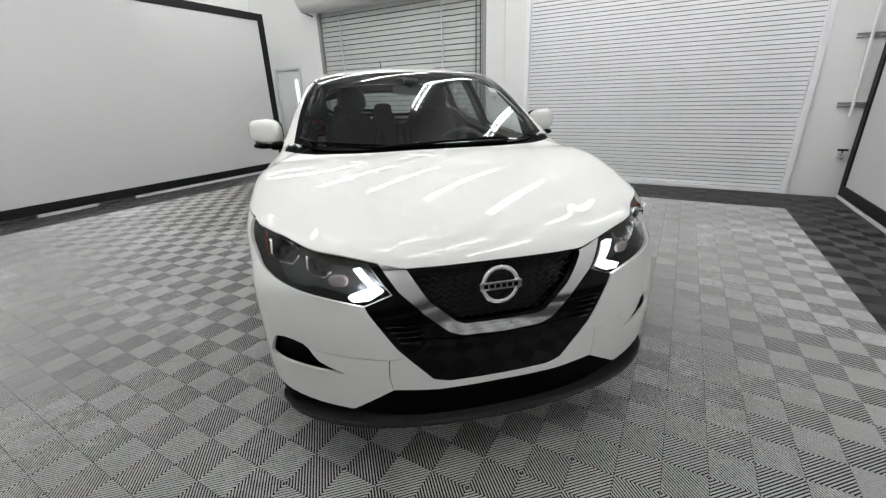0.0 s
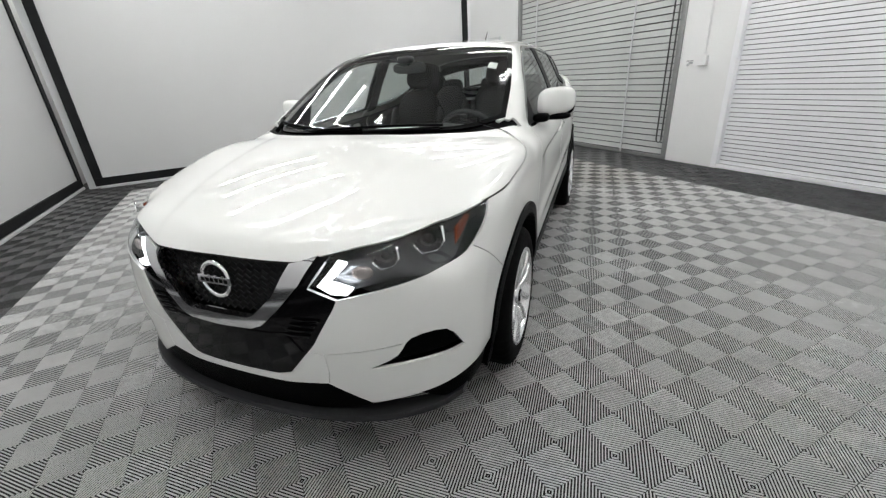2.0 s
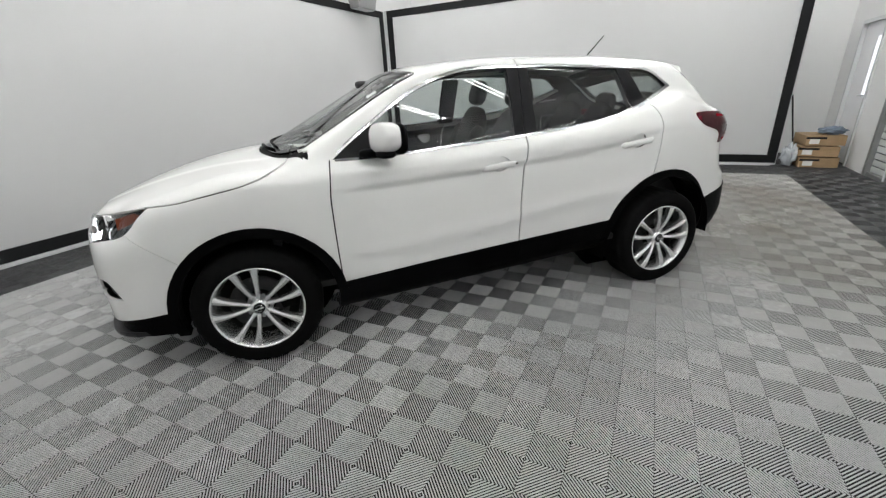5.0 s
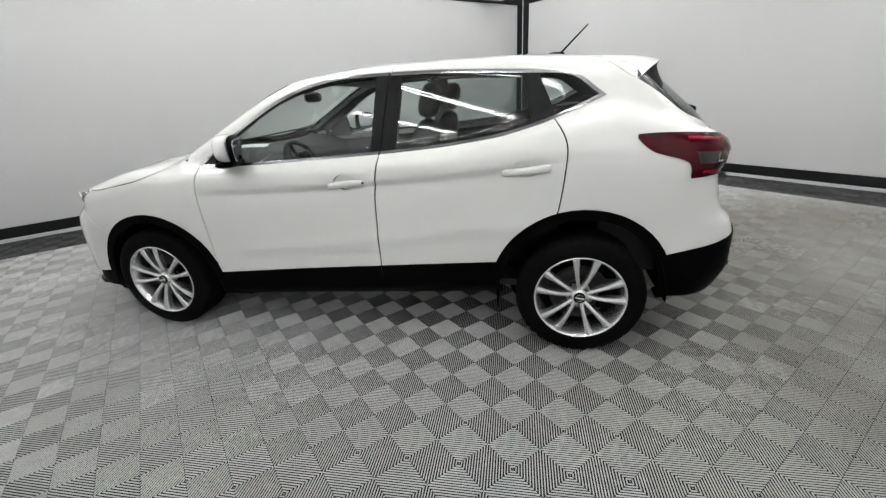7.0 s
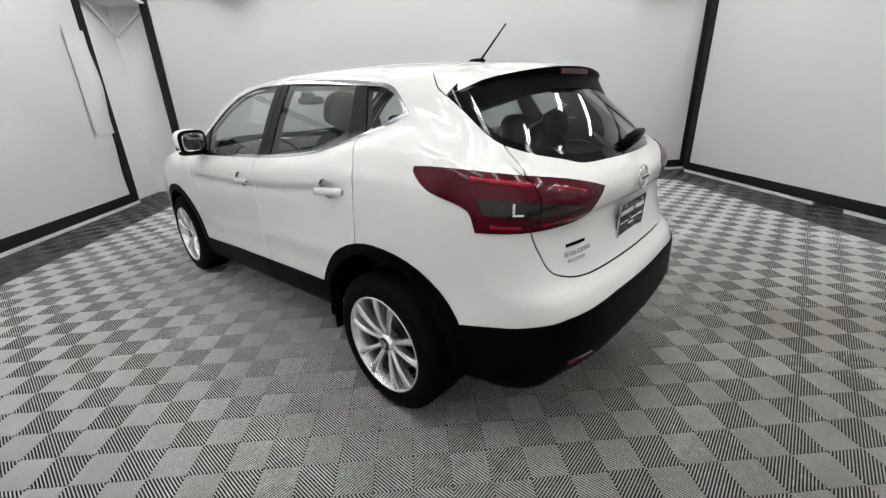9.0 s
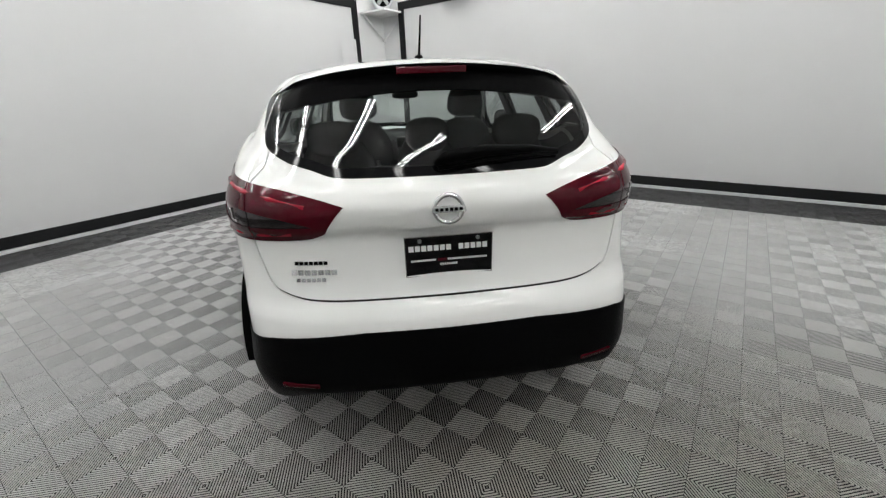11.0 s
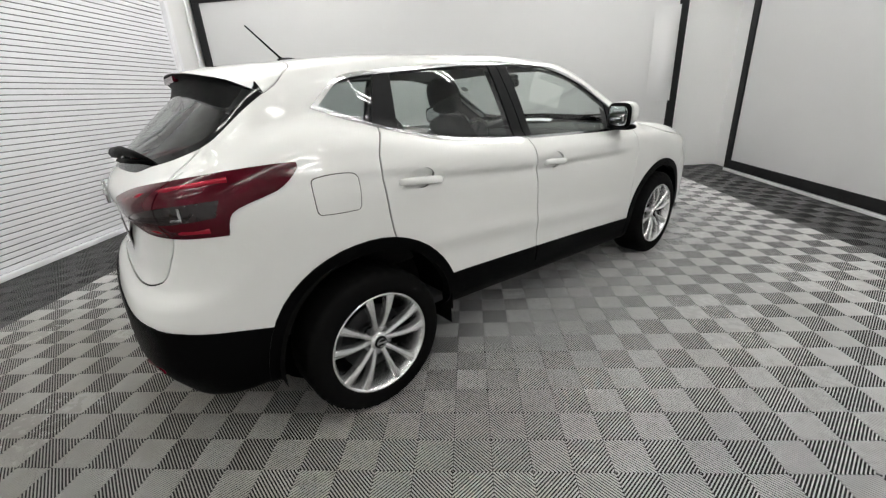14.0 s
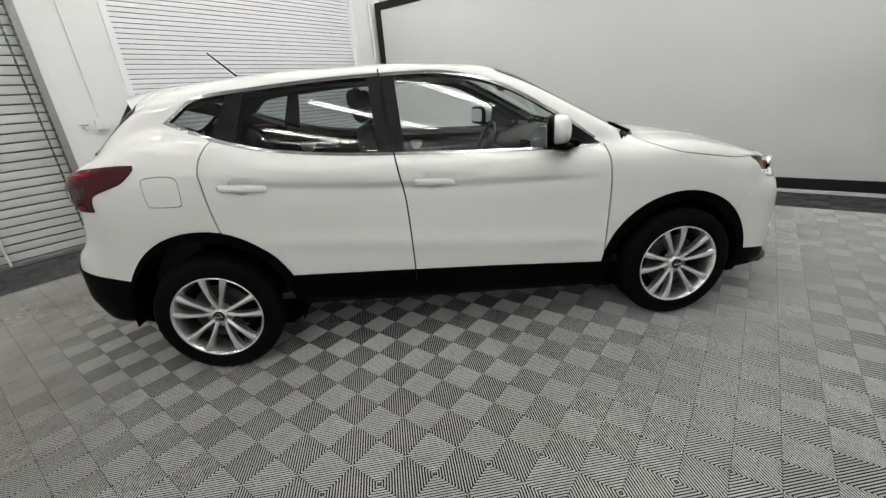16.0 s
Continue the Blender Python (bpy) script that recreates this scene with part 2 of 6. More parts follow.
# side door
d = thing("side_door", "white painted steel door with a narrow window, closed", "door", ROOM)
part("door_leaf", boxes((NE + 0.03, NE + 0.075, DS[0] + 0.05, DS[1] - 0.05, 0.01, DS[2] - 0.05), bevel=0.004), M_DOORW, d)
part("door_frame", boxes((NE - 0.02, NE + 0.12, DS[0], DS[0] + 0.05, 0.002, DS[2]), (NE - 0.02, NE + 0.12, DS[1] - 0.05, DS[1], 0.002, DS[2]),
                         (NE - 0.02, NE + 0.12, DS[0] + 0.05, DS[1] - 0.05, DS[2] - 0.05, DS[2])), M_POST, d, "white steel door frame")
part("window_pane", boxes((NE + 0.02, NE + 0.03, DS[0] + 0.17, DS[0] + 0.27, 1.0, 1.82)), glow("daylit_pane", (0.9, 0.95, 1.0), 1.2), d, "bright narrow window pane")
bm = bmesh.new()
tube(bm, [(NE + 0.03, DS[0] + 0.12, 1.02), (NE - 0.03, DS[0] + 0.12, 1.02), (NE - 0.03, DS[0] + 0.24, 1.02)], 0.011, 8)
part("door_handle", bm, M_CHROME, d, "lever handle")


# photo screens: white fabric stretched in a black frame
def screen(name, label, m, width, top, fringe=(), strips=None, edge_out=(0.035, 0.035), loose=False):
    """A screen that stands in the plane y = 0 of m and looks towards -y; x runs from 0 to its width."""
    ob = thing(name, label, "photo screen", m)
    w, z0 = 0.125, 0.048
    bm = bmesh.new()
    nx, nz = 60, 24
    grid = [[None] * (nz + 1) for _ in range(nx + 1)]
    for i in range(nx + 1):
        for k in range(nz + 1):
            u, v = i / nx, k / nz
            edge = math.sin(math.pi * u) ** 0.4 * math.sin(math.pi * v) ** 0.4
            y = 0.018 * (noise.noise((u * 5 + 7 * len(name), v * 3, 0.3)) + 0.4 * noise.noise((u * 17 - v * 9, v * 4, 3.1))) * edge
            for (cu, cv, sx, sz, dep) in fringe:
                q = (u - cu) * sx + (v - cv) * sz
                y += dep * math.exp(-(q * 18) ** 2) * math.exp(-(((u - cu) * 5) ** 2 + ((v - cv) * 2.2) ** 2))
            grid[i][k] = bm.verts.new((w * 0.8 + u * (width - 1.6 * w), y, z0 + w * 0.8 + v * (top - z0 - 1.6 * w)))
    for i in range(nx):
        for k in range(nz):
            bm.faces.new((grid[i][k], grid[i + 1][k], grid[i + 1][k + 1], grid[i][k + 1]))
    part("fabric", bm, M_FABRIC, ob, "taut white fabric with slight wrinkles", True)
    part("bottom_rail", boxes((0, width, -0.02, 0.03, z0, z0 + w), bevel=0.004), M_FRAME, ob)
    part("top_rail", boxes((0, width, -0.02, 0.03, top - w, top), bevel=0.004), M_FRAME, ob)
    part("side_rail", boxes((0, w, -0.022, 0.028, z0 + w, top - w), bevel=0.004), M_FRAME, ob)
    part("side_rail", boxes((width - w, width, -0.022, 0.028, z0 + w, top - w), bevel=0.004), M_FRAME, ob)
    part("back_frame", boxes((-edge_out[0], width + edge_out[1], 0.085, 0.12, 0.0, top + 0.02)), M_POST, ob, "white edge of the supporting frame")
    for x0, x1 in strips or ((0.0, width),):
        part("base_strip", boxes((x0, x1, -0.026, 0.02, 0.004, z0 - 0.004), bevel=0.003), M_POST, ob, "white strip under the frame")
    if loose:                                              # fabric that bellies out beside the end rail
        bm = bmesh.new()
        rows = []
        for k in range(25):
            t = k / 24
            z = 1.05 + 1.30 * t
            belly = 0.10 * math.sin(math.pi * t) ** 1.3
            rows.append([bm.verts.new((width - w - 0.34 + 0.36 * u, -0.024 - belly * math.sin(math.pi * u ** 1.6) ** 0.8, z)) for u in (0, 0.15, 0.3, 0.45, 0.6, 0.7, 0.8, 0.9, 1.0)])
        for p, q in zip(rows, rows[1:]):
            for k in range(8):
                bm.faces.new((p[k], p[k + 1], q[k + 1], q[k]))
        part("loose_fabric", bm, M_FABRIC, ob, "white fabric bellying out beside the end rail", True)
    return ob


def place(a, b, turn):
    return ROOM @ pose(a, b, 0, 0, 0, turn)


screen("photo_screen", "large white fabric photo screen in a black frame, far wall", place(-3.74, 5.24, 1.63), 7.01, 2.95,
       strips=((0.05, 2.44), (2.81, 3.49), (4.00, 6.95)), edge_out=(0.12, 0.035))
screen("photo_screen", "large white fabric photo screen in a black frame, long wall", place(-3.96, -3.44, 90), 8.84, 2.98)
screen("photo_screen", "large white fabric photo screen with creased corner, black frame", place(4.12, -3.82, 180), 7.38, 2.97,
       ((0.95, 0.2, 1.0, 0.5, 0.030), (0.86, 0.25, 1.0, -0.7, 0.018)), loose=True)

# tube lamps under the ceiling, in rows
def tube_lamp(m):
    """A batten of two pairs of tubes, end to end."""
    ob = thing("tube_lamp", "long white batten lamp with four tubes, lit", "lamp", m, "ceiling tube lamps")
    part("housing", boxes((-1.26, 1.26, -0.075, 0.075, 0.03, 0.10), bevel=0.01), M_FIX, ob)
    for x in (-0.9, 0.9):
        part("hanger", boxes((x - 0.01, x + 0.01, -0.01, 0.01, 0.10, HIGH - LAMP_Z)), M_FIX, ob)
    for x in (-0.625, 0.625):
        for y in (-0.038, 0.038):
            bm = bmesh.new()
            tube(bm, [(x - 0.595, y, 0), (x + 0.595, y, 0)], 0.0145, 8)
            part("tube", bm, M_TUBE, ob, "glowing lamp tube", True)
            for e in (-0.608, 0.608):
                part("tube_holder", boxes((x + e - 0.012, x + e + 0.012, y - 0.012, y + 0.012, -0.016, 0.032), bevel=0.003), M_FIX, ob)
    return ob


# two columns of eight battens
batten = None
for b in (-3.45, -2.19, -0.93, 0.33, 1.59, 2.85, 4.11, 5.37):
    for a in (-2.0, 2.3):
        m = ROOM @ pose(a, b, LAMP_Z)
        if batten is None:
            batten = tube_lamp(m)
        else:
            copy_thing(batten, m)

# ---- the car: a smooth shell, cut into panels ----
def curve(*knots):
    """A smooth curve without overshoot through (x, y) knots, for arrays."""
    xs, ys = (np.array(k, float) for k in zip(*knots))
    h, d = np.diff(xs), np.diff(ys) / np.diff(xs)
    m = np.empty(len(xs))
    m[0], m[-1] = d[0], d[-1]
    for i in range(1, len(xs) - 1):
        m[i] = 0 if d[i - 1] * d[i] <= 0 else (h[i - 1] + h[i]) / (h[i - 1] / d[i - 1] + h[i] / d[i])

    def f(x):
        x = np.clip(x, xs[0], xs[-1])
        i = np.clip(np.searchsorted(xs, x) - 1, 0, len(xs) - 2)
        t = (x - xs[i]) / h[i]
        return ((1 + 2 * t) * (1 - t) ** 2) * ys[i] + t * (1 - t) ** 2 * h[i] * m[i] + t * t * (3 - 2 * t) * ys[i + 1] + t * t * (t - 1) * h[i] * m[i + 1]
    return f


def smax(a, b, r):
    return np.maximum(a, b) + np.maximum(r - np.abs(a - b), 0) ** 2 / (4 * r)


def smin(a, b, r):
    return -smax(-a, -b, r)


plan_side = curve((-2.25, 0.825), (-1.9, 0.864), (-1.5, 0.893), (-0.9, 0.900), (0.0, 0.896), (0.9, 0.892), (1.3, 0.880), (1.55, 0.843), (1.8, 0.790), (2.2, 0.70))
tuck = curve((0.15, -0.09), (0.30, -0.045), (0.45, -0.022), (0.58, -0.020), (0.75, -0.010), (0.93, 0.0), (1.0, -0.006), (1.08, -0.032), (1.18, -0.068), (1.30, -0.115), (1.4, -0.17))
belt = curve((-1.2, 1.06), (-0.8, 1.065), (0.25, 1.118), (0.72, 1.15), (1.17, 1.25), (1.45, 1.285), (1.75, 1.20), (2.1, 1.10))
def hood_mid(y):
    d = np.clip(-1.0 - y, -0.05, 1.4)
    return 1.10 - 0.17 * np.maximum(d, 0) ** 2.2


nose = curve((0.15, -2.15), (0.22, -2.20), (0.36, -2.21), (0.56, -2.215), (0.75, -2.195), (0.86, -2.165), (0.98, -2.11), (1.1, -2.0))
tail = curve((0.20, 2.02), (0.36, 2.115), (0.48, 2.160), (0.62, 2.158), (0.70, 2.135), (0.76, 2.085), (0.84, 2.058), (0.96, 2.040), (1.00, 2.062), (1.06, 2.073), (1.11, 2.058), (1.145, 2.030), (1.25, 1.932), (1.47, 1.675), (1.6, 1.52))
roof_mid = curve((-0.8, 1.43), (-0.45, 1.515), (-0.2, 1.552), (0.3, 1.585), (0.8, 1.585), (1.2, 1.567), (1.6, 1.525), (2.0, 1.45))


crease = curve((-2.0, 0.90), (-0.8, 0.925), (0.0, 0.985), (0.6, 1.055), (1.1, 1.09), (1.6, 1.06), (2.1, 1.0))


press = curve((-2.0, 0.91), (-0.84, 0.92), (-0.3, 0.937), (0.27, 0.968), (0.81, 1.015), (1.2, 1.075), (1.6, 1.11))


hood_ridge = curve((-2.2, 0.33), (-2.0, 0.37), (-1.77, 0.42), (-1.5, 0.465), (-1.3, 0.52), (-1.05, 0.60))


def shell(p):
    """Below 0 inside the car's skin; p is an array of places with x from the middle outwards."""
    x, y, z = np.abs(p[:, 0]), p[:, 1], p[:, 2]
    flare = 0.012 * np.exp(-((y + 1.32) / 0.36) ** 2 - ((z - 0.62) / 0.2) ** 2) + 0.026 * np.exp(-((y - 1.36) / 0.34) ** 2 - ((z - 0.55) / 0.24) ** 2) + 0.018 * np.exp(-((y - 1.74) / 0.18) ** 2 - ((z - 0.48) / 0.16) ** 2)
    flare = flare + 0.030 * np.exp(-((y - 1.92) / 0.20) ** 2 - ((z - 0.36) / 0.14) ** 2)
    line = crease(y)
    mid = 1 / (1 + np.exp(-(y + 0.72) / 0.05)) / (1 + np.exp((y - 1.15) / 0.12))
    below = press(y) - z
    hollow = mid * (0.024 * np.exp(-np.maximum(below, 0) / 0.075) / (1 + np.exp(-np.clip(below / 0.008, -40, 40))) - 0.010 * np.exp(-((z - line + 0.36) / 0.05) ** 2))
    brow = np.exp(-((y + 1.29) / 0.34) ** 2)
    side = x - plan_side(y) - tuck(z - (line - 0.94) * 0.65) - flare + hollow - 0.022 * brow * np.exp(-((z - 1.05) / 0.07) ** 2)
    sill = 0.325 + 0.072 * y - z
    side = side + 1.0 * np.logaddexp(0, sill / 0.012) * 0.012 / (1 + np.exp(-(y + 0.93) / 0.02)) / (1 + np.exp((y - 0.95) / 0.02))
    front = (nose(z) + 0.22 * x ** 2 + 0.38 * x ** 6) - y
    rear = y - (tail(z) - 0.08 * x ** 2 - 0.65 * x ** 6)
    w = 1 / (1 + np.exp((y + 1.02) / 0.035))
    top = z - w * (hood_mid(y) - 0.085 * x ** 2 - 0.07 * x ** 6 + 0.044 * brow * (np.minimum(x, 0.95) / 0.82) ** 4) - (1 - w) * (belt(y) + 0.012)
    top = top - w * 0.0042 / (1 + np.exp(np.clip((x - hood_ridge(y)) / 0.012, -40, 40)))
    low = smax(smax(side, top * 0.9, 0.10), smax(front, rear, 0.02), 0.085)
    low = low + 0.048 * np.exp(-((y + 1.93) / 0.15) ** 2 - ((z - 0.83) / 0.075) ** 2) / (1 + np.exp(-(x - 0.66) / 0.03))
    low = smax(low, 0.20 + 0.05 * np.exp(-(y / 0.9) ** 2) + 0.11 / (1 + np.exp(-(y - 1.68) / 0.025)) + 0.09 / (1 + np.exp(-(y - 2.04) / 0.025)) - z, 0.03)
    cabin_side = x - (0.832 - 0.32 * (z - 1.06) - 0.30 * (z - 1.06) * np.abs(z - 1.06) - 0.012 * (y - 0.2) ** 2 - 0.06 * np.maximum(y - 1.2, 0))
    screen_f = ((z - 1.263) - 0.53 * (y + 0.905 - 0.34 * x ** 2)) * 0.88
    roof = z - roof_mid(y) + 0.10 * x ** 2 + (0.10 + 0.12 * np.clip(y - 0.6, 0, 1)) * x ** 4
    back = (y - (tail(z) - 0.35 * x ** 2 - 0.60 * x ** 6)) * 0.75
    up = smax(smax(cabin_side, roof, 0.06), smax(screen_f, back, 0.02), 0.05)
    up = smax(up, 1.0 - z, 0.02)
    return smin(low, up, 0.035)


MIDLINE = 0.74


def skin(bm, step=0.026):
    """The left half of the shell as a grid, thrown out from the car's middle line; keeps smooth normals in a layer."""
    lx, y0, y1, z0, z1 = 0.95, -2.3, 2.25, 0.15, 1.65
    nx, ny, nz = int(lx / step), int((y1 - y0) / step), int((z1 - z0) / step)
    X, Y, Z = np.linspace(0, lx, nx + 1), np.linspace(y0, y1, ny + 1), np.linspace(z0, z1, nz + 1)
    sheets = [
        [[(lx, y, z) for z in Z] for y in Y],
        [[(x, y, z1) for x in X[::-1]] for y in Y],
        [[(x, y0, z) for z in Z] for x in X],
        [[(x, y1, z) for z in Z] for x in X[::-1]],
    ]
    lay = bm.verts.layers.float_vector.new("smooth")
    made = {}
    pts = sorted({tuple(round(c, 6) for c in p) for s in sheets for r in s for p in r})
    a = np.array(pts)
    c = np.stack([np.zeros(len(a)), np.clip(a[:, 1], -1.55, 1.45), np.full(len(a), MIDLINE)], 1)
    d = a - c
    d /= np.linalg.norm(d, axis=1)[:, None]
    lo, hi = np.full(len(a), 0.2), np.full(len(a), 2.0)
    for _ in range(40):
        mid = (lo + hi) / 2
        inside = shell(c + d * mid[:, None]) < 0
        lo, hi = np.where(inside, mid, lo), np.where(inside, hi, mid)
    q = c + d * lo[:, None]
    e = 0.004
    n = np.stack([shell(q + e * np.eye(3)[k]) - shell(q - e * np.eye(3)[k]) for k in range(3)], 1)
    n[np.abs(a[:, 0]) < 1e-6, 0] = 0
    n /= np.linalg.norm(n, axis=1)[:, None]
    for p, v, m in zip(pts, q, n):
        made[p] = bm.verts.new(v)
        made[p][lay] = m
    for s in sheets:
        for r0, r1 in zip(s, s[1:]):
            for k in range(len(r0) - 1):
                f = [made[tuple(round(w, 6) for w in p)] for p in (r0[k], r1[k], r1[k + 1], r0[k + 1])]
                bm.faces.new(f)
    for f in bm.faces:
        f.normal_update()
        if f.normal.dot(sum((v[lay] for v in f.verts), Vector())) < 0:
            f.normal_flip()
    return lay


# ---- cutting the skin along outlines ----
def frame_of(axis):
    """Two directions across the way of looking, and the way itself."""
    n = np.array(axis, float)
    n /= np.linalg.norm(n)
    u = np.cross((0, 0, 1), n) if abs(n[2]) < 0.9 else np.array((1.0, 0, 0))
    u /= np.linalg.norm(u)
    return u, np.cross(n, u), n


SIDE, FRONT, REAR, TOP = (1, 0, 0), (0, -1, 0), (0, 1, 0), (0, 0, 1)


def flat(points, axis):
    u, v, _ = frame_of(axis)
    p = np.array(points, float)
    return np.stack([p @ u, p @ v], 1)


def sv(*yz):
    """Places seen from the side, from (y, z) pairs."""
    return [(0.8, y, z) for y, z in yz]


def fv(*xz):
    """Places seen from the front or the rear, from (x, z) pairs."""
    return [(x, 0, z) for x, z in xz]


def rounded(points, sub=5, closed=True, sharp=()):
    """A smooth line through points, with corners at the numbers in sharp."""
    p = [np.array(q, float) for q in points]
    n = len(p)
    out = []
    for i in range(n if closed else n - 1):
        a, b = p[i], p[(i + 1) % n]
        ta = (b - p[i - 1]) / 2 if (closed or i > 0) and i not in sharp else b - a
        j = (i + 1) % n
        tb = (p[(i + 2) % n] - a) / 2 if (closed or i + 2 < n) and j not in sharp else b - a
        lim = np.linalg.norm(b - a)
        ta, tb = (t * min(1, lim / (np.linalg.norm(t) + 1e-9)) for t in (ta, tb))
        for k in range(sub):
            t = k / sub
            out.append((2 * t ** 3 - 3 * t ** 2 + 1) * a + (t ** 3 - 2 * t ** 2 + t) * ta + (3 * t ** 2 - 2 * t ** 3) * b + (t ** 3 - t ** 2) * tb)
    if not closed:
        out.append(p[-1])
    return out


def offset_line(q, d, closed):
    """The flat line q moved by d (a number, or one for each point) to its right."""
    q = np.asarray(q)
    nxt, prv = (np.roll(q, -1, 0), np.roll(q, 1, 0)) if closed else (np.vstack([q[1:], 2 * q[-1:] - q[-2:-1]]), np.vstack([2 * q[:1] - q[1:2], q[:-1]]))
    e, f = nxt - q, q - prv
    e, f = e / (np.linalg.norm(e, axis=1)[:, None] + 1e-9), f / (np.linalg.norm(f, axis=1)[:, None] + 1e-9)
    t = e + f
    t /= np.linalg.norm(t, axis=1)[:, None] + 1e-9
    m = np.stack([t[:, 1], -t[:, 0]], 1)
    c = np.clip((m * np.stack([e[:, 1], -e[:, 0]], 1)).sum(1), 0.45, 1)
    return q + m * (np.broadcast_to(d, len(q)) / c)[:, None]


def within(poly, q):
    """Which of the flat places q lie inside poly."""
    x, y = q[:, 0], q[:, 1]
    inside = np.zeros(len(q), bool)
    for (x0, y0), (x1, y1) in zip(poly, np.roll(poly, -1, 0)):
        hit = (y0 > y) != (y1 > y)
        if y0 != y1:
            inside ^= hit & (x < (x1 - x0) * (y - y0) / (y1 - y0) + x0)
    return inside


RULES = []


class Skin:
    def __init__(self):
        self.bm = bmesh.new()
        self.lay = skin(self.bm)

    def table(self):
        faces = list(self.bm.faces)
        c = np.array([f.calc_center_median() for f in faces])
        n = np.array([sum((v[self.lay] for v in f.verts), Vector()).normalized() for f in faces])
        return faces, c, n

    def cut(self, line, axis, where, closed):
        """Splits the faces along a flat line seen along the axis."""
        u, v, w = frame_of(axis)
        U, V = Vector(u), Vector(v)
        line = np.asarray(line)
        faces, c, n = self.table()
        q = np.stack([c @ u, c @ v], 1)
        near = np.zeros(len(c), bool)
        segs = list(zip(line, np.roll(line, -1, 0)))
        segs = segs if closed else segs[:-1]
        for a, b in segs:
            d = b - a
            t = np.clip(((q - a) @ d) / max(d @ d, 1e-12), 0, 1)
            near |= ((a + t[:, None] * d - q) ** 2).sum(1) < 0.0049
        near &= where(c, n)
        live = {faces[i] for i in np.flatnonzero(near)}
        for a, b in segs:
            d = b - a
            if d @ d < 1e-10:
                continue
            lo, hi = np.minimum(a, b) - 1e-4, np.maximum(a, b) + 1e-4
            pick = []
            for f in live:
                if not f.is_valid:
                    continue
                us, vs = [p.co.dot(U) for p in f.verts], [p.co.dot(V) for p in f.verts]
                if max(us) >= lo[0] and min(us) <= hi[0] and max(vs) >= lo[1] and min(vs) <= hi[1]:
                    pick.append(f)
            if not pick:
                continue
            geom = pick + list({e for f in pick for e in f.edges}) + list({p for f in pick for p in f.verts})
            co, no = U * a[0] + V * a[1], U * d[1] - V * d[0]
            r = bmesh.ops.bisect_plane(self.bm, geom=geom, dist=2e-5, plane_co=co, plane_no=no.normalized())
            live |= {g for g in r["geom"] if isinstance(g, bmesh.types.BMFace)}

    def area(self, name, points, axis, where, closed=True):
        """Cuts an outline and calls what lies inside it by a name."""
        p = flat(points, axis)
        self.cut(p, axis, where, True)
        RULES.append((name, p, axis, where))
        return p

    def seam(self, points, axis, where, width=0.006, closed=False, name="gap"):
        p = flat(points, axis)
        a, b = offset_line(p, width / 2, closed), offset_line(p, -width / 2, closed)
        self.cut(a, axis, where, closed)
        self.cut(b, axis, where, closed)
        if closed:
            RULES.append((name, (a, b), axis, where))
        else:
            RULES.append((name, np.vstack([a, b[::-1]]), axis, where))

    def settle(self):
        """Moves the cut corners onto the shell and gives them its true normals."""
        vs = list(self.bm.verts)
        q = np.array([v.co for v in vs])
        e, mid = 0.003, np.abs(q[:, 0]) < 1e-4
        for last in (False, True):
            g = np.stack([shell(q + e * np.eye(3)[k]) - shell(q - e * np.eye(3)[k]) for k in range(3)], 1) / (2 * e)
            g[mid, 0] = 0
            size = np.linalg.norm(g, axis=1)[:, None]
            if last:
                break
            q = q - g / size * np.clip(shell(q)[:, None] / size, -0.004, 0.004)
        for v, p, n in zip(vs, q, g / size):
            v.co, v[self.lay] = p, n

    def sort(self):
        """The faces of each name; the first rule that holds names a face."""
        faces, c, n = self.table()
        got = np.full(len(faces), -1)
        names = []
        for name, p, axis, where in RULES:
            names.append(name)
            u, v, w = frame_of(axis)
            q = np.stack([c @ u, c @ v], 1)
            if isinstance(p, tuple):
                hit = within(p[0], q) ^ within(p[1], q)
            elif p is None:
                hit = np.ones(len(q), bool)
            else:
                hit = within(p, q)
            got[(got < 0) & hit & where(c, n)] = len(names) - 1
        out = {}
        for f, g in zip(faces, got):
            out.setdefault(names[g] if g >= 0 else "rest", []).append(f)
        return out


# regions of the skin that an outline may touch
def left_side(c, n):
    return (c[:, 0] > 0.45) & (n[:, 0] > 0.25)


def all_front(c, n):
    return (c[:, 1] < -1.5) & (n[:, 1] < 0.15)


def all_rear(c, n):
    return (c[:, 1] > 1.3) & (n[:, 1] > 0.05)


def on_top(c, n):
    return (c[:, 2] > 0.8) & (n[:, 2] > 0.1)


sk = Skin()
# extra rows of corners along the shoulder press and the bonnet's creases
for d in (-0.022, -0.004, 0.012):
    sk.cut(flat(sv(*[(y, float(press(y)) + d) for y in np.linspace(-0.86, 1.25, 40)]), (1, 0, 0)), (1, 0, 0), left_side, False)
for d in (-0.024, 0.0, 0.024):
    sk.cut(flat([(float(hood_ridge(y)) + d, y, 0) for y in np.linspace(-2.12, -1.08, 24)], (0, 0, 1)), (0, 0, 1), on_top, False)
HALF_FRONT, HALF_REAR = (0.6, -0.8, 0), (0.6, 0.8, 0)

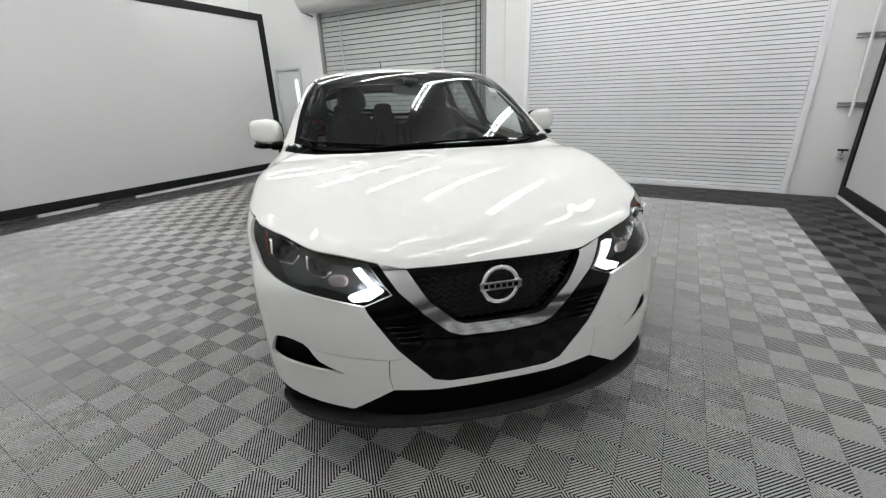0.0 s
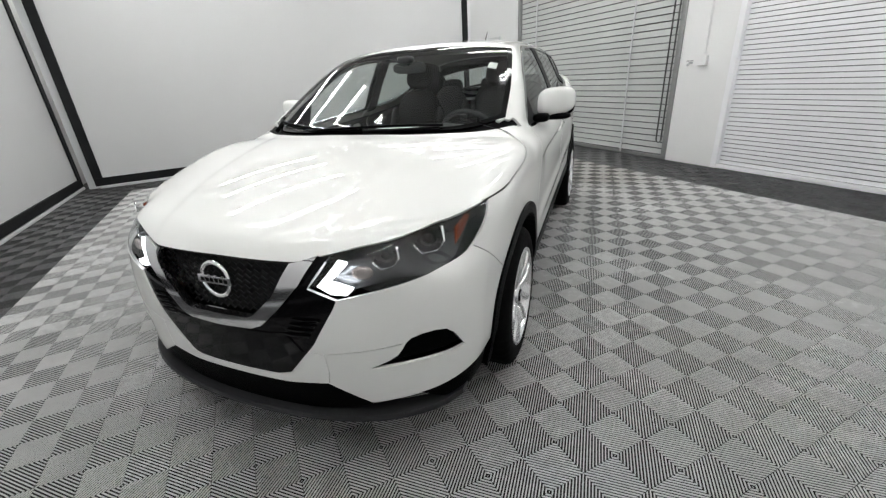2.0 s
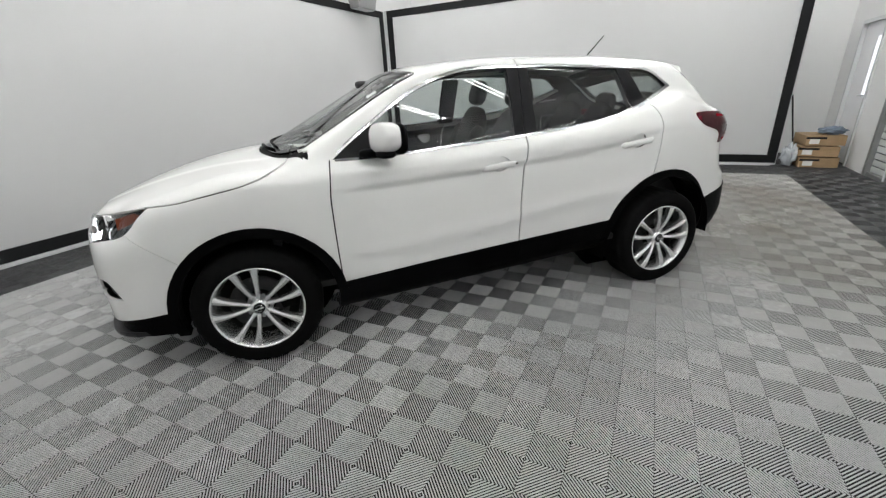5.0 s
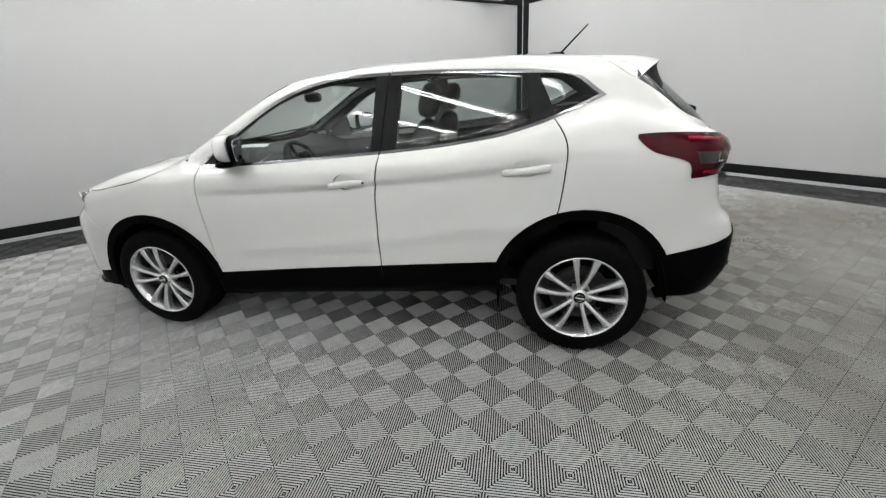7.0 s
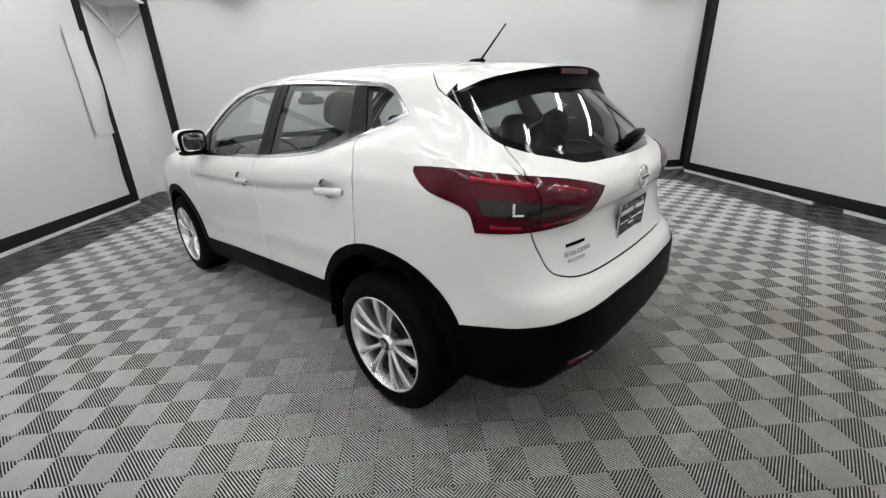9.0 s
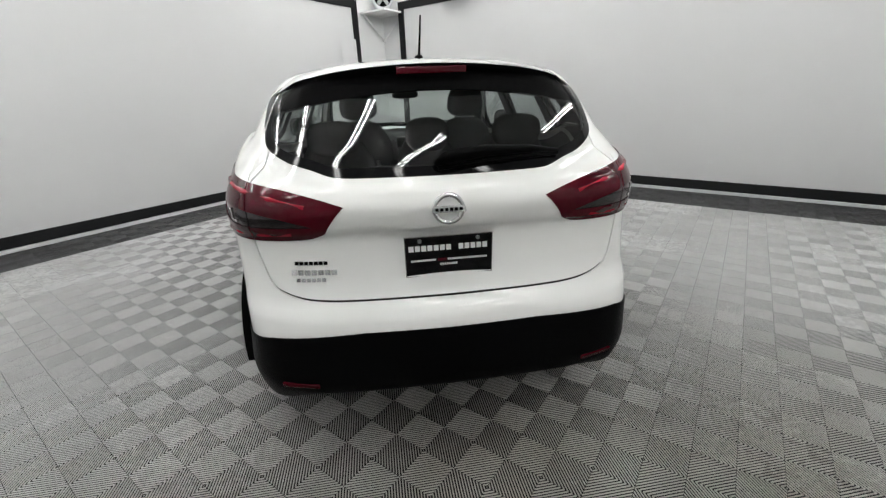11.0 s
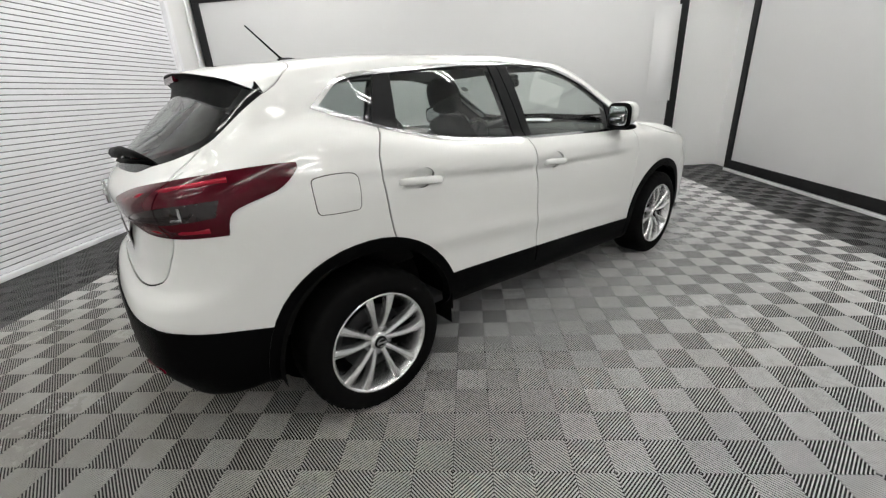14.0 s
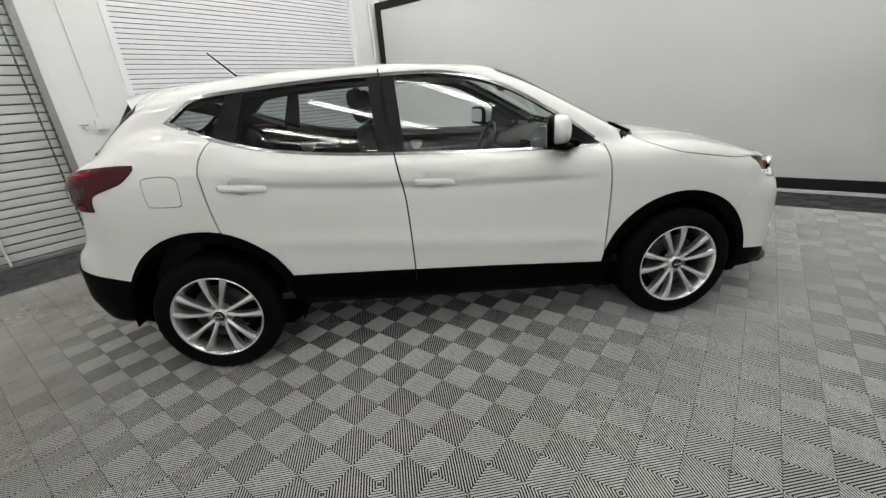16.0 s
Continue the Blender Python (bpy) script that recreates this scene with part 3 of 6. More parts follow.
# side windows
DLO = rounded(sv((-0.83, 1.078), (-0.70, 1.172), (-0.614, 1.228), (-0.488, 1.308), (-0.36, 1.380), (-0.227, 1.435), (-0.1, 1.468), (0.022, 1.486),
                 (0.235, 1.490), (0.6, 1.486), (0.994, 1.464), (1.235, 1.440), (1.365, 1.349), (1.166, 1.266), (1.02, 1.222), (0.872, 1.186), (0.62, 1.152),
                 (0.365, 1.130), (-0.1, 1.104), (-0.55, 1.081)), 4, sharp=(0, 12))
dlo = flat(DLO, SIDE)
ring = offset_line(dlo, np.where(dlo[:, 1] > 1.3, -0.016, -0.012) - 0.001 * np.clip((dlo[:, 0] - 1.2) / 0.1, 0, 1), True)
if abs(ring[:, 1].max()) < abs(dlo[:, 1].max()):
    ring = offset_line(dlo, np.where(dlo[:, 1] > 1.3, 0.016, 0.012) + 0.001 * np.clip((dlo[:, 0] - 1.2) / 0.1, 0, 1), True)




sk.cut(dlo, SIDE, left_side, True)
sk.cut(ring, SIDE, left_side, True)
pane_f = flat(sv((-0.595, 1.0), (0.212, 1.0), (0.240, 1.6), (-0.625, 1.6)), SIDE)
pane_r = flat(sv((0.350, 1.0), (1.11, 1.0), (0.965, 1.6), (0.376, 1.6)), SIDE)
pane_q = flat(sv((1.285, 1.0), (1.5, 1.0), (1.5, 1.6), (1.02, 1.6)), SIDE)
for p in (pane_f, pane_r, pane_q):
    for a, b in ((0, 3), (1, 2)):
        sk.cut(np.array([p[a], p[b]]), SIDE, left_side, False)


def rule(name, poly, axis, where):
    RULES.append((name, poly, axis, where))


B_SEAM = sv((0.318, 1.56), (0.312, 1.514), (0.290, 1.3), (0.274, 1.12), (0.256, 1.0), (0.239, 0.896), (0.230, 0.7), (0.224, 0.40))
F_SEAM = sv((-0.845, 1.082), (-0.853, 1.02), (-0.862, 0.94), (-0.868, 0.874), (-0.868, 0.6), (-0.862, 0.38))
R_SEAM = sv((1.150, 1.262), (1.185, 1.215), (1.212, 1.16), (1.221, 1.10), (1.214, 1.0), (1.203, 0.9), (1.185, 0.80), (1.14, 0.72))
sk.seam(rounded(B_SEAM, 3, False), SIDE, left_side, 0.008)


def dlo_in(c, n):
    u, v, w = frame_of(SIDE)
    return left_side(c, n) & within(dlo, np.stack([c @ u, c @ v], 1))


rule("pane_front", pane_f, SIDE, dlo_in)
rule("pane_rear", pane_r, SIDE, dlo_in)
rule("pane_quarter", pane_q, SIDE, dlo_in)
rule("pillar", dlo, SIDE, left_side)
rule("chrome_strip", ring, SIDE, lambda c, n: left_side(c, n) & (c[:, 1] > -0.805))
outer = ring + (ring - dlo) * (0.0055 / np.linalg.norm(ring - dlo, axis=1)[:, None])


def over_window(c, n):
    return left_side(c, n) & (c[:, 2] > 1.14) & (c[:, 2] > 1.30 + 0.45 * (c[:, 1] - 0.9)) & (c[:, 1] < 1.12)


sk.cut(outer, SIDE, left_side, True)
rule("gap", outer, SIDE, over_window)

# wheel openings, arch cladding, sill cladding
def circle(y, z, r, n=48):
    return [(0.8, y + r * math.cos(2 * math.pi * k / n), z + r * math.sin(2 * math.pi * k / n)) for k in range(n)]


def low_side(c, n):
    return (c[:, 0] > 0.55) & (c[:, 2] < 0.95) & (n[:, 0] > 0.0)


ARCH_F, ARCH_R = (-1.300, 0.333, 0.405, 0.457), (1.315, 0.358, 0.418, 0.468)
for y, z, r0, r1 in (ARCH_F, ARCH_R):
    sk.area("opening", circle(y, z, r0), SIDE, low_side)
    sk.area("arch_clad", circle(y, z, r1), SIDE, low_side)
sk.area("sill_clad", sv((-1.0, 0.1), (-1.0, 0.395), (-0.861, 0.407), (-0.282, 0.455), (0.3, 0.495), (0.891, 0.534), (1.0, 0.54), (1.0, 0.1)), SIDE, low_side)
sk.area("rear_clad", [(-0.05, 2.3, 0.1), (-0.05, 2.3, 0.654), (0, 2.155, 0.654), (0.3, 2.141, 0.657), (0.5, 2.12, 0.648), (0.62, 2.085, 0.642), (0.70, 2.01, 0.622), (0.755, 1.906, 0.597), (0.81, 1.687, 0.565), (0.9, 1.5, 0.55), (0.9, 1.5, 0.1)],
        HALF_REAR, lambda c, n: (c[:, 1] > 1.4) & (c[:, 2] < 0.8))
# front: lower lip and lower intake
sk.area("front_lip", [(-0.05, -2.2, 0.1), (-0.05, -2.2, 0.372), (0.23, -2.198, 0.367), (0.385, -2.177, 0.380), (0.53, -2.136, 0.298), (0.64, -2.09, 0.318), (0.79, -1.963, 0.352), (0.85, -1.793, 0.375), (0.87, -1.66, 0.390), (0.9, -1.4, 0.4), (0.9, -1.4, 0.1)],
        HALF_FRONT, lambda c, n: (c[:, 1] < -1.4) & (c[:, 2] < 0.6))

# doors and their gaps
sk.seam(rounded(F_SEAM, 3, False), SIDE, left_side, 0.007)
sk.seam(rounded(R_SEAM, 3, False), SIDE, left_side, 0.007)


def side_low(c, n):
    return left_side(c, n) & (c[:, 1] > -0.9) & (c[:, 1] < 1.25)


for name, y, z in (("cup_front", 0.083, 0.978), ("cup_rear", 1.030, 1.036)):
    sk.area(name, [(0.8, y + 0.066 * math.cos(2 * math.pi * k / 28), z + 0.044 * math.sin(2 * math.pi * k / 28)) for k in range(28)], SIDE, left_side)
rule("front_door", flat(F_SEAM + B_SEAM[::-1], SIDE), SIDE, side_low)
rule("rear_door", flat(B_SEAM[2:] + [(0.8, 1.0, 0.40)] + R_SEAM[::-1], SIDE), SIDE, side_low)

# lamps
HEAD = rounded([(0.46, -2.15, 0.708), (0.366, -2.165, 0.745), (0.437, -2.115, 0.848), (0.53, -2.085, 0.864), (0.63, -2.03, 0.877), (0.725, -1.927, 0.898), (0.80, -1.83, 0.919), (0.838, -1.70, 0.934),
                (0.842, -1.79, 0.856), (0.816, -1.872, 0.800), (0.752, -1.973, 0.776), (0.562, -2.115, 0.731)], 3, sharp=(0, 1, 2, 7))
sk.area("daylight_lamp", [(0.465, -2.117, 0.836), (0.486, -2.11, 0.832), (0.430, -2.147, 0.765), (0.508, -2.13, 0.739), (0.496, -2.142, 0.722), (0.442, -2.154, 0.726), (0.397, -2.16, 0.752)], HALF_FRONT, all_front)
sk.area("head_lamp", HEAD, HALF_FRONT, all_front)
TAIL = rounded([(0.338, 2.058, 1.075), (0.409, 2.035, 1.097), (0.524, 1.989, 1.124), (0.65, 1.92, 1.145), (0.747, 1.766, 1.164), (0.796, 1.607, 1.172), (0.812, 1.535, 1.170), (0.820, 1.537, 1.149), (0.825, 1.574, 1.112),
                (0.823, 1.621, 1.083), (0.803, 1.727, 1.052), (0.794, 1.772, 1.031), (0.790, 1.788, 0.993), (0.785, 1.795, 0.956), (0.66, 1.95, 0.956), (0.533, 2.002, 0.960), (0.452, 2.019, 0.967), (0.408, 2.041, 0.990)], 2, sharp=(0, 6, 13, 17))
sk.seam([(0.662, 1.9, 1.3), (0.662, 1.9, 0.9)], REAR, lambda c, n: all_rear(c, n) & (c[:, 2] > 0.95) & (c[:, 2] < 1.17) & (c[:, 0] < 0.8), 0.005)
sk.area("tail_clear", rounded([(0.776, 1.795, 1.080), (0.68, 1.94, 1.070), (0.56, 2.028, 1.046), (0.445, 2.045, 1.012), (0.60, 2.0, 1.010), (0.70, 1.94, 1.012), (0.776, 1.817, 1.024)], 2, sharp=(0, 3, 6)), HALF_REAR, all_rear)
sk.area("tail_lamp", TAIL, HALF_REAR, all_rear)

# front face
sk.area("fog_pocket", rounded([(0.545, -2.138, 0.452), (0.63, -2.10, 0.500), (0.675, -2.077, 0.562), (0.770, -2.0, 0.568), (0.812, -1.94, 0.474), (0.70, -2.06, 0.468)], 3, sharp=(0, 4)), HALF_FRONT, all_front)
V_OUT = [(0.400, 0.842), (0.344, 0.760), (0.255, 0.667), (0.187, 0.608), (0.14, 0.591), (-0.05, 0.586)]
V_IN = [(-0.05, 0.631), (0.135, 0.632), (0.16, 0.642), (0.246, 0.719), (0.310, 0.820)]
sk.area("v_chrome", fv(*V_OUT, *V_IN, (0.34, 0.826)), FRONT, all_front)
sk.area("grille", fv(*V_IN, (-0.05, 0.826)), FRONT, all_front)
sk.area("lower_plate", fv((-0.05, 0.398), (0.190, 0.398), (0.225, 0.407), (0.315, 0.505), (0.262, 0.580), (0.19, 0.572), (-0.05, 0.577)), FRONT, all_front)
sk.area("gloss_panel", fv((-0.05, 0.398), (0.203, 0.398), (0.245, 0.409), (0.363, 0.542), (0.449, 0.681), (0.460, 0.708), (0.366, 0.745), (0.434, 0.847), (0.400, 0.842), (0.2, 0.75), (-0.05, 0.75)), FRONT, all_front)

# bonnet
def hood_side(c, n):
    return (c[:, 1] < -1.0) & (c[:, 1] > -1.73) & (c[:, 0] > 0.5) & (c[:, 2] > 0.85)


HOOD_SIDE = rounded(sv((-1.74, 0.933), (-1.58, 0.945), (-1.46, 0.966), (-1.3, 0.994), (-1.2, 1.020), (-1.128, 1.048), (-1.06, 1.084), (-1.03, 1.15)), 3, False)
HOOD_FRONT = rounded(fv((-0.05, 0.827), (0.308, 0.823), (0.36, 0.831), (0.437, 0.849), (0.53, 0.866), (0.63, 0.879), (0.735, 0.904), (0.80, 0.921), (0.86, 0.942)), 3, False)
HOOD_REAR = rounded([(-0.05, -1.262, 0), (0.3, -1.232, 0), (0.55, -1.150, 0), (0.72, -1.045, 0), (0.80, -0.97, 0)], 3, False)
sk.seam(HOOD_FRONT, FRONT, lambda c, n: all_front(c, n) & (c[:, 1] < -1.70))
sk.seam(HOOD_SIDE, SIDE, hood_side)
sk.seam(HOOD_REAR, TOP, lambda c, n: on_top(c, n) & (c[:, 1] < -0.9), 0.008)
rule("hood", flat([(-0.05, -2.5, 0)] + [(p[0], p[1], 0) for p in HOOD_REAR] + [(0.95, -0.97, 0), (0.95, -2.5, 0)], TOP), TOP,
     lambda c, n: (c[:, 1] < -0.9) & (c[:, 2] > np.interp(c[:, 0], [p[0] for p in HOOD_FRONT], [p[2] for p in HOOD_FRONT])) & ((c[:, 1] < -1.70) | (c[:, 0] < 0.6) | (c[:, 2] > np.interp(c[:, 1], [p[1] for p in HOOD_SIDE], [p[2] for p in HOOD_SIDE]))))

# windscreen and the black apron below it
WS = rounded([(-0.05, -1.222, 0), (0.3, -1.192, 0), (0.55, -1.108, 0), (0.728, -0.965, 0), (0.700, -0.72, 0), (0.655, -0.48, 0), (0.618, -0.325, 0), (0.585, -0.310, 0), (0.3, -0.375, 0), (-0.05, -0.400, 0)], 4, True, (0, 3, 9))


def up_front(c, n):
    return (c[:, 1] < -0.1) & (c[:, 2] > 0.98) & (n[:, 2] > 0.3) & (n[:, 1] < 0.1)


wsf = flat(WS, TOP)
inner = offset_line(wsf, 0.028, True)
if inner[:, 0].max() > wsf[:, 0].max():
    inner = offset_line(wsf, -0.028, True)
inner[wsf[:, 0] < 0, 0] = -0.05
sk.cut(inner, TOP, up_front, True)
rule("windscreen", inner, TOP, up_front)
sk.cut(wsf, TOP, up_front, True)
rule("windscreen_band", wsf, TOP, up_front)
rule("cowl", flat([(p[0], p[1], 0) for p in HOOD_REAR] + [(0.80, -0.93, 0), (0.735, -0.975, 0), (0.55, -1.10, 0), (-0.05, -1.20, 0)], TOP), TOP, lambda c, n: on_top(c, n) & (c[:, 1] < -0.9))

# tailgate
RW = rounded(fv((-0.05, 1.155), (0.2, 1.155), (0.363, 1.157), (0.441, 1.178), (0.524, 1.198), (0.590, 1.226), (0.622, 1.252), (0.634, 1.29), (0.637, 1.342), (0.634, 1.411), (0.61, 1.46), (0.57, 1.478), (-0.05, 1.492)), 3, True, (0, 12))
rwf = flat(RW, REAR)


def glass_rear(c, n):
    return all_rear(c, n) & (c[:, 1] > 1.545)


rin = offset_line(rwf, 0.03, True)
if np.ptp(rin[:, 0]) > np.ptp(rwf[:, 0]):
    rin = offset_line(rwf, -0.03, True)
edge = np.abs(rwf[:, 0] - (-0.05 * frame_of(REAR)[0][0])) < 1e-6
rin[edge, 0] = rwf[edge, 0]
sk.cut(rin, REAR, glass_rear, True)
rule("rear_window", rin, REAR, glass_rear)
sk.cut(rwf, REAR, glass_rear, True)
rule("rear_window_band", rwf, REAR, glass_rear)
GATE = [(0.665, 1.95, 0.955), (0.655, 1.96, 0.91), (0.642, 1.973, 0.873), (0.622, 2.0, 0.820), (0.592, 2.012, 0.788), (0.51, 2.05, 0.762), (0.39, 2.074, 0.752), (0, 2.09, 0.749), (-0.05, 2.09, 0.749)]
sk.seam(rounded(GATE, 4, False), REAR, all_rear)
GATE_UP = [(0.66, 1.92, 1.14), (0.632, 1.88, 1.170), (0.614, 1.844, 1.195), (0.606, 1.79, 1.238), (0.590, 1.77, 1.262)]
sk.seam(rounded(GATE_UP, 3, False), REAR, lambda c, n: all_rear(c, n) & (c[:, 2] > 1.13))
ROOF_END = [(-0.05, 1.385, 0), (0.3, 1.375, 0), (0.473, 1.378, 0), (0.55, 1.402, 0), (0.585, 1.436, 0), (0.623, 1.488, 0), (0.632, 1.535, 0)]
sk.seam(rounded(ROOF_END, 3, False), TOP, lambda c, n: (c[:, 1] > 1.2) & (c[:, 2] > 1.36))
rule("tailgate", flat(GATE[::-1] + GATE_UP + fv((0.6, 1.48), (-0.05, 1.7)), REAR), REAR, lambda c, n: all_rear(c, n) & (c[:, 1] > 1.42))
rule("spoiler_root", flat(ROOF_END + [(0.64, 1.9, 0), (-0.05, 1.9, 0)], TOP), TOP, lambda c, n: (c[:, 1] > 1.2) & (c[:, 2] > 1.40))

# raised band across the tailgate, bumper crease
sk.seam(rounded(fv((0.338, 1.072), (0.300, 1.100), (0.230, 1.105), (-0.05, 1.113)), 3, False), REAR, lambda c, n: all_rear(c, n) & (c[:, 1] > 1.9), 0.004)
sk.seam(fv((0.425, 0.976), (0.33, 0.981), (-0.05, 0.984)), REAR, lambda c, n: all_rear(c, n) & (c[:, 1] > 1.9), 0.004)
sk.seam(fv((0.323, 0.516), (0.394, 0.505), (0.540, 0.525), (0.655, 0.545)), FRONT, all_front, 0.003)
sk.seam(fv((0.394, 0.505), (0.397, 0.430), (0.388, 0.382)), FRONT, all_front, 0.003)
# seams of bumpers, fuel flap
sk.seam([(0.85, -1.835, 0.805), (0.87, -1.75, 0.735), (0.88, -1.64, 0.645)], SIDE, left_side, 0.0035)
sk.cut(flat([(0.785, 1.800, 0.956), (0.80, 1.75, 0.89), (0.83, 1.60, 0.735)], SIDE), SIDE, left_side, False)
FUEL = rounded(sv((1.345, 1.105), (1.415, 1.112), (1.490, 1.105), (1.503, 1.090), (1.500, 0.985), (1.485, 0.967), (1.350, 0.962), (1.330, 0.975), (1.325, 1.08)), 4)
sk.seam(FUEL, SIDE, left_side, 0.0035, True, "flap_gap")
rule("rear_bumper", flat(sv((1.800, 0.956), (1.75, 0.89), (1.60, 0.735), (1.6, 0.4), (2.4, 0.4), (2.4, 0.956)), SIDE), SIDE, lambda c, n: (c[:, 1] > 1.4))
rule("front_bumper", flat(sv((-1.835, 0.805), (-1.75, 0.735), (-1.64, 0.645), (-1.64, 0.3), (-2.5, 0.3), (-2.5, 0.9), (-1.90, 0.9)), SIDE), SIDE, lambda c, n: (c[:, 1] < -1.5) & (c[:, 2] < 0.9))
rule("fender", flat(sv((-0.865, 0.3), (-0.865, 0.874), (-0.853, 1.02), (-0.85, 1.12), (-1.1, 1.12), (-2.2, 1.0), (-2.2, 0.3)), SIDE), SIDE, lambda c, n: (c[:, 0] > 0.4) & (c[:, 1] < -0.8))
rule("body_side", flat(sv((-1.2, 0.2), (-1.2, 1.7), (2.3, 1.7), (2.3, 0.2)), SIDE), SIDE, lambda c, n: (c[:, 0] > 0.52) & (n[:, 2] < 0.88))
rule("roof", None, TOP, lambda c, n: c[:, 2] > 1.2)
sk.settle()
PIECES = sk.sort()


def panel(name, mat, parent, side, kinds=None, offset=0.0, rim=0.012, label="", faces=None):
    """A panel from the skin's pieces. side: 1 left, -1 right, 0 both halves in one."""
    lay = sk.lay
    if faces is None:
        faces = [f for k in (kinds or [name]) for f in PIECES.get(k, ())]
    co, nor, polys, index = [], [], [], {}

    def vert(v, s):
        key = (v.index, s if abs(v.co.x) > 1e-4 or side else 0)
        if key not in index:
            n = v[lay].normalized()
            p = v.co + n * offset
            index[key] = len(co)
            co.append((p.x * s if abs(v.co.x) > 1e-4 else 0.0, p.y, p.z))
            nor.append((n.x * s, n.y, n.z))
        return index[key]

    edges = {}
    for f in faces:
        for e in f.edges:
            edges.setdefault(e, []).append(f)
    for s in (1, -1) if side == 0 else (side,):
        for f in faces:
            ids = [vert(v, s) for v in f.verts]
            polys.append(ids if s > 0 else ids[::-1])
        if rim:
            for e, fs in edges.items():
                a, b = e.verts
                if len(fs) == 1 and not (abs(a.co.x) < 1e-4 and abs(b.co.x) < 1e-4):
                    for lp in fs[0].loops:
                        if lp.edge == e:
                            a, b = lp.vert, lp.link_loop_next.vert
                    na, nb = a[lay].normalized(), b[lay].normalized()
                    pa, pb = a.co + na * offset, b.co + nb * offset
                    out = (pb - pa).cross(na).normalized()
                    n0 = len(co)
                    for p in (pa, pa - na * rim, pb - nb * rim, pb):
                        co.append((p.x * s, p.y, p.z))
                        nor.append((out.x * s, out.y, out.z))
                    q = [n0, n0 + 1, n0 + 2, n0 + 3]
                    polys.append(q if s > 0 else q[::-1])
    me = bpy.data.meshes.new(name)
    me.from_pydata(co, [], polys)
    me.polygons.foreach_set("use_smooth", [True] * len(me.polygons))
    me.normals_split_custom_set_from_vertices(nor)
    me.materials.append(mat)
    ob = new(name, me)
    ob.parent = parent
    if label:
        ob["label"] = label
    return ob


def islands(kinds):
    """The faces of some names, parted where they do not touch."""
    left = {f for k in kinds for f in PIECES.get(k, ())}
    out = []
    while left:
        todo, group = [left.pop()], []
        while todo:
            f = todo.pop()
            group.append(f)
            for e in f.edges:
                for g in e.link_faces:
                    if g in left:
                        left.remove(g)
                        todo.append(g)
        if len(group) > 2:
            out.append(sorted(group, key=lambda g: tuple(g.calc_center_median())))
    return sorted(out, key=lambda g: tuple(g[0].calc_center_median()))


def panels(name, mat, parent, kinds, offset=0.0, rim=0.012, label=""):
    """One part for each island of the named pieces, on both sides of the car."""
    for g in islands(kinds):
        middle = any(abs(v.co.x) < 1e-4 for f in g for v in f.verts)
        for s in (0,) if middle else (1, -1):
            panel(name, mat, parent, s, None, offset, rim, label, g)


sk.bm.verts.index_update()
car = thing("car", "white compact crossover car with black cladding, parked, daylight lamps lit", "car", Matrix())
M_AMBER = material("amber_reflector", (0.22, 0.042, 0.016), 0.25, coat=0.4, grain=0.2, grain_size=60)
M_RED = material("red_lamp_plastic", (0.056, 0.0012, 0.006), 0.15, coat=0.2, spec=0.15, grain=0.25, grain_size=30)
M_REDB = material("bright_red_strip", (0.27, 0.004, 0.018), 0.25, coat=0.2, spec=0.2, grain=0.2, grain_size=60)
M_SMOKE = material("smoked_lamp_plastic", (0.026, 0.021, 0.022), 0.15, metal=0.2, coat=0.3, grain=0.3, grain_size=40)
M_DRL = glow("daylight_led", (0.95, 0.98, 1.0), 4.0)
M_HOUSE = material("lamp_housing_dark", (0.11, 0.11, 0.113), 0.22, metal=0.6, grain=0.2, grain_size=35)
M_SATIN = material("satin_silver_strip", (0.50, 0.50, 0.51), 0.18, metal=1.0, grain=0.05, grain_size=50)
M_PILLAR = material("satin_black_pillar", (0.010, 0.010, 0.011), 0.4, spec=0.08, grain=0.1, grain_size=60)
M_LENS = glass("lamp_lens", (0.86, 0.87, 0.88))

panel("hood", M_PAINT, car, 0, label="white bonnet")
panel("front_bumper", M_PAINT, car, 0)
panel("lower_lip", M_CLAD, car, 0, ["front_lip"], -0.012, 0.0, "black plastic lower lip")
panel("front_panel", M_GLOSS, car, 0, ["gloss_panel"], -0.006, label="gloss black panel round the grille")
panel("lower_plate", M_GLOSS, car, 0, offset=-0.002, label="gloss black lower plate")
panel("v_trim", M_CHROME, car, 0, ["v_chrome"], 0.014, 0.03, "chrome V-shaped grille trim")
grille = panel("grille", M_GAP, car, 0, offset=-0.05, rim=0.0, label="black honeycomb grille")
panel("roof", M_PAINT, car, 0, ["roof", "spoiler_root"])
gate = panel("tailgate", M_PAINT, car, 0, label="white tailgate")
panel("rear_window", M_GLASSD, gate, 0, rim=0.0, label="tinted rear window")
panel("window_band", M_GLOSS, gate, 0, ["rear_window_band"], label="black window border")
panel("rear_bumper", M_PAINT, car, 0)
panel("bumper_cladding", M_CLAD, car, 0, ["rear_clad"], 0.006, 0.02, "black plastic lower bumper")
panel("windscreen", M_WSGLASS, car, 0, rim=0.0, label="clear windscreen")
panel("windscreen_band", M_GLOSS, car, 0, label="black windscreen border")
panel("cowl", M_CLAD, car, 0, offset=-0.012, label="black plastic scuttle panel")
panels("gap_liner", M_GAP, car, ["gap"], -0.009, 0.0, "dark shut line")
panels("pillar_trim", M_PILLAR, car, ["pillar"], 0.0, 0.012, "black pillar trim")
panels("arch_cladding", M_CLAD, car, ["arch_clad"], 0.010, 0.05, "black wheel-arch cladding")
panel("flap_line", M_GAP, car, -1, ["flap_gap"], -0.004, 0.0)
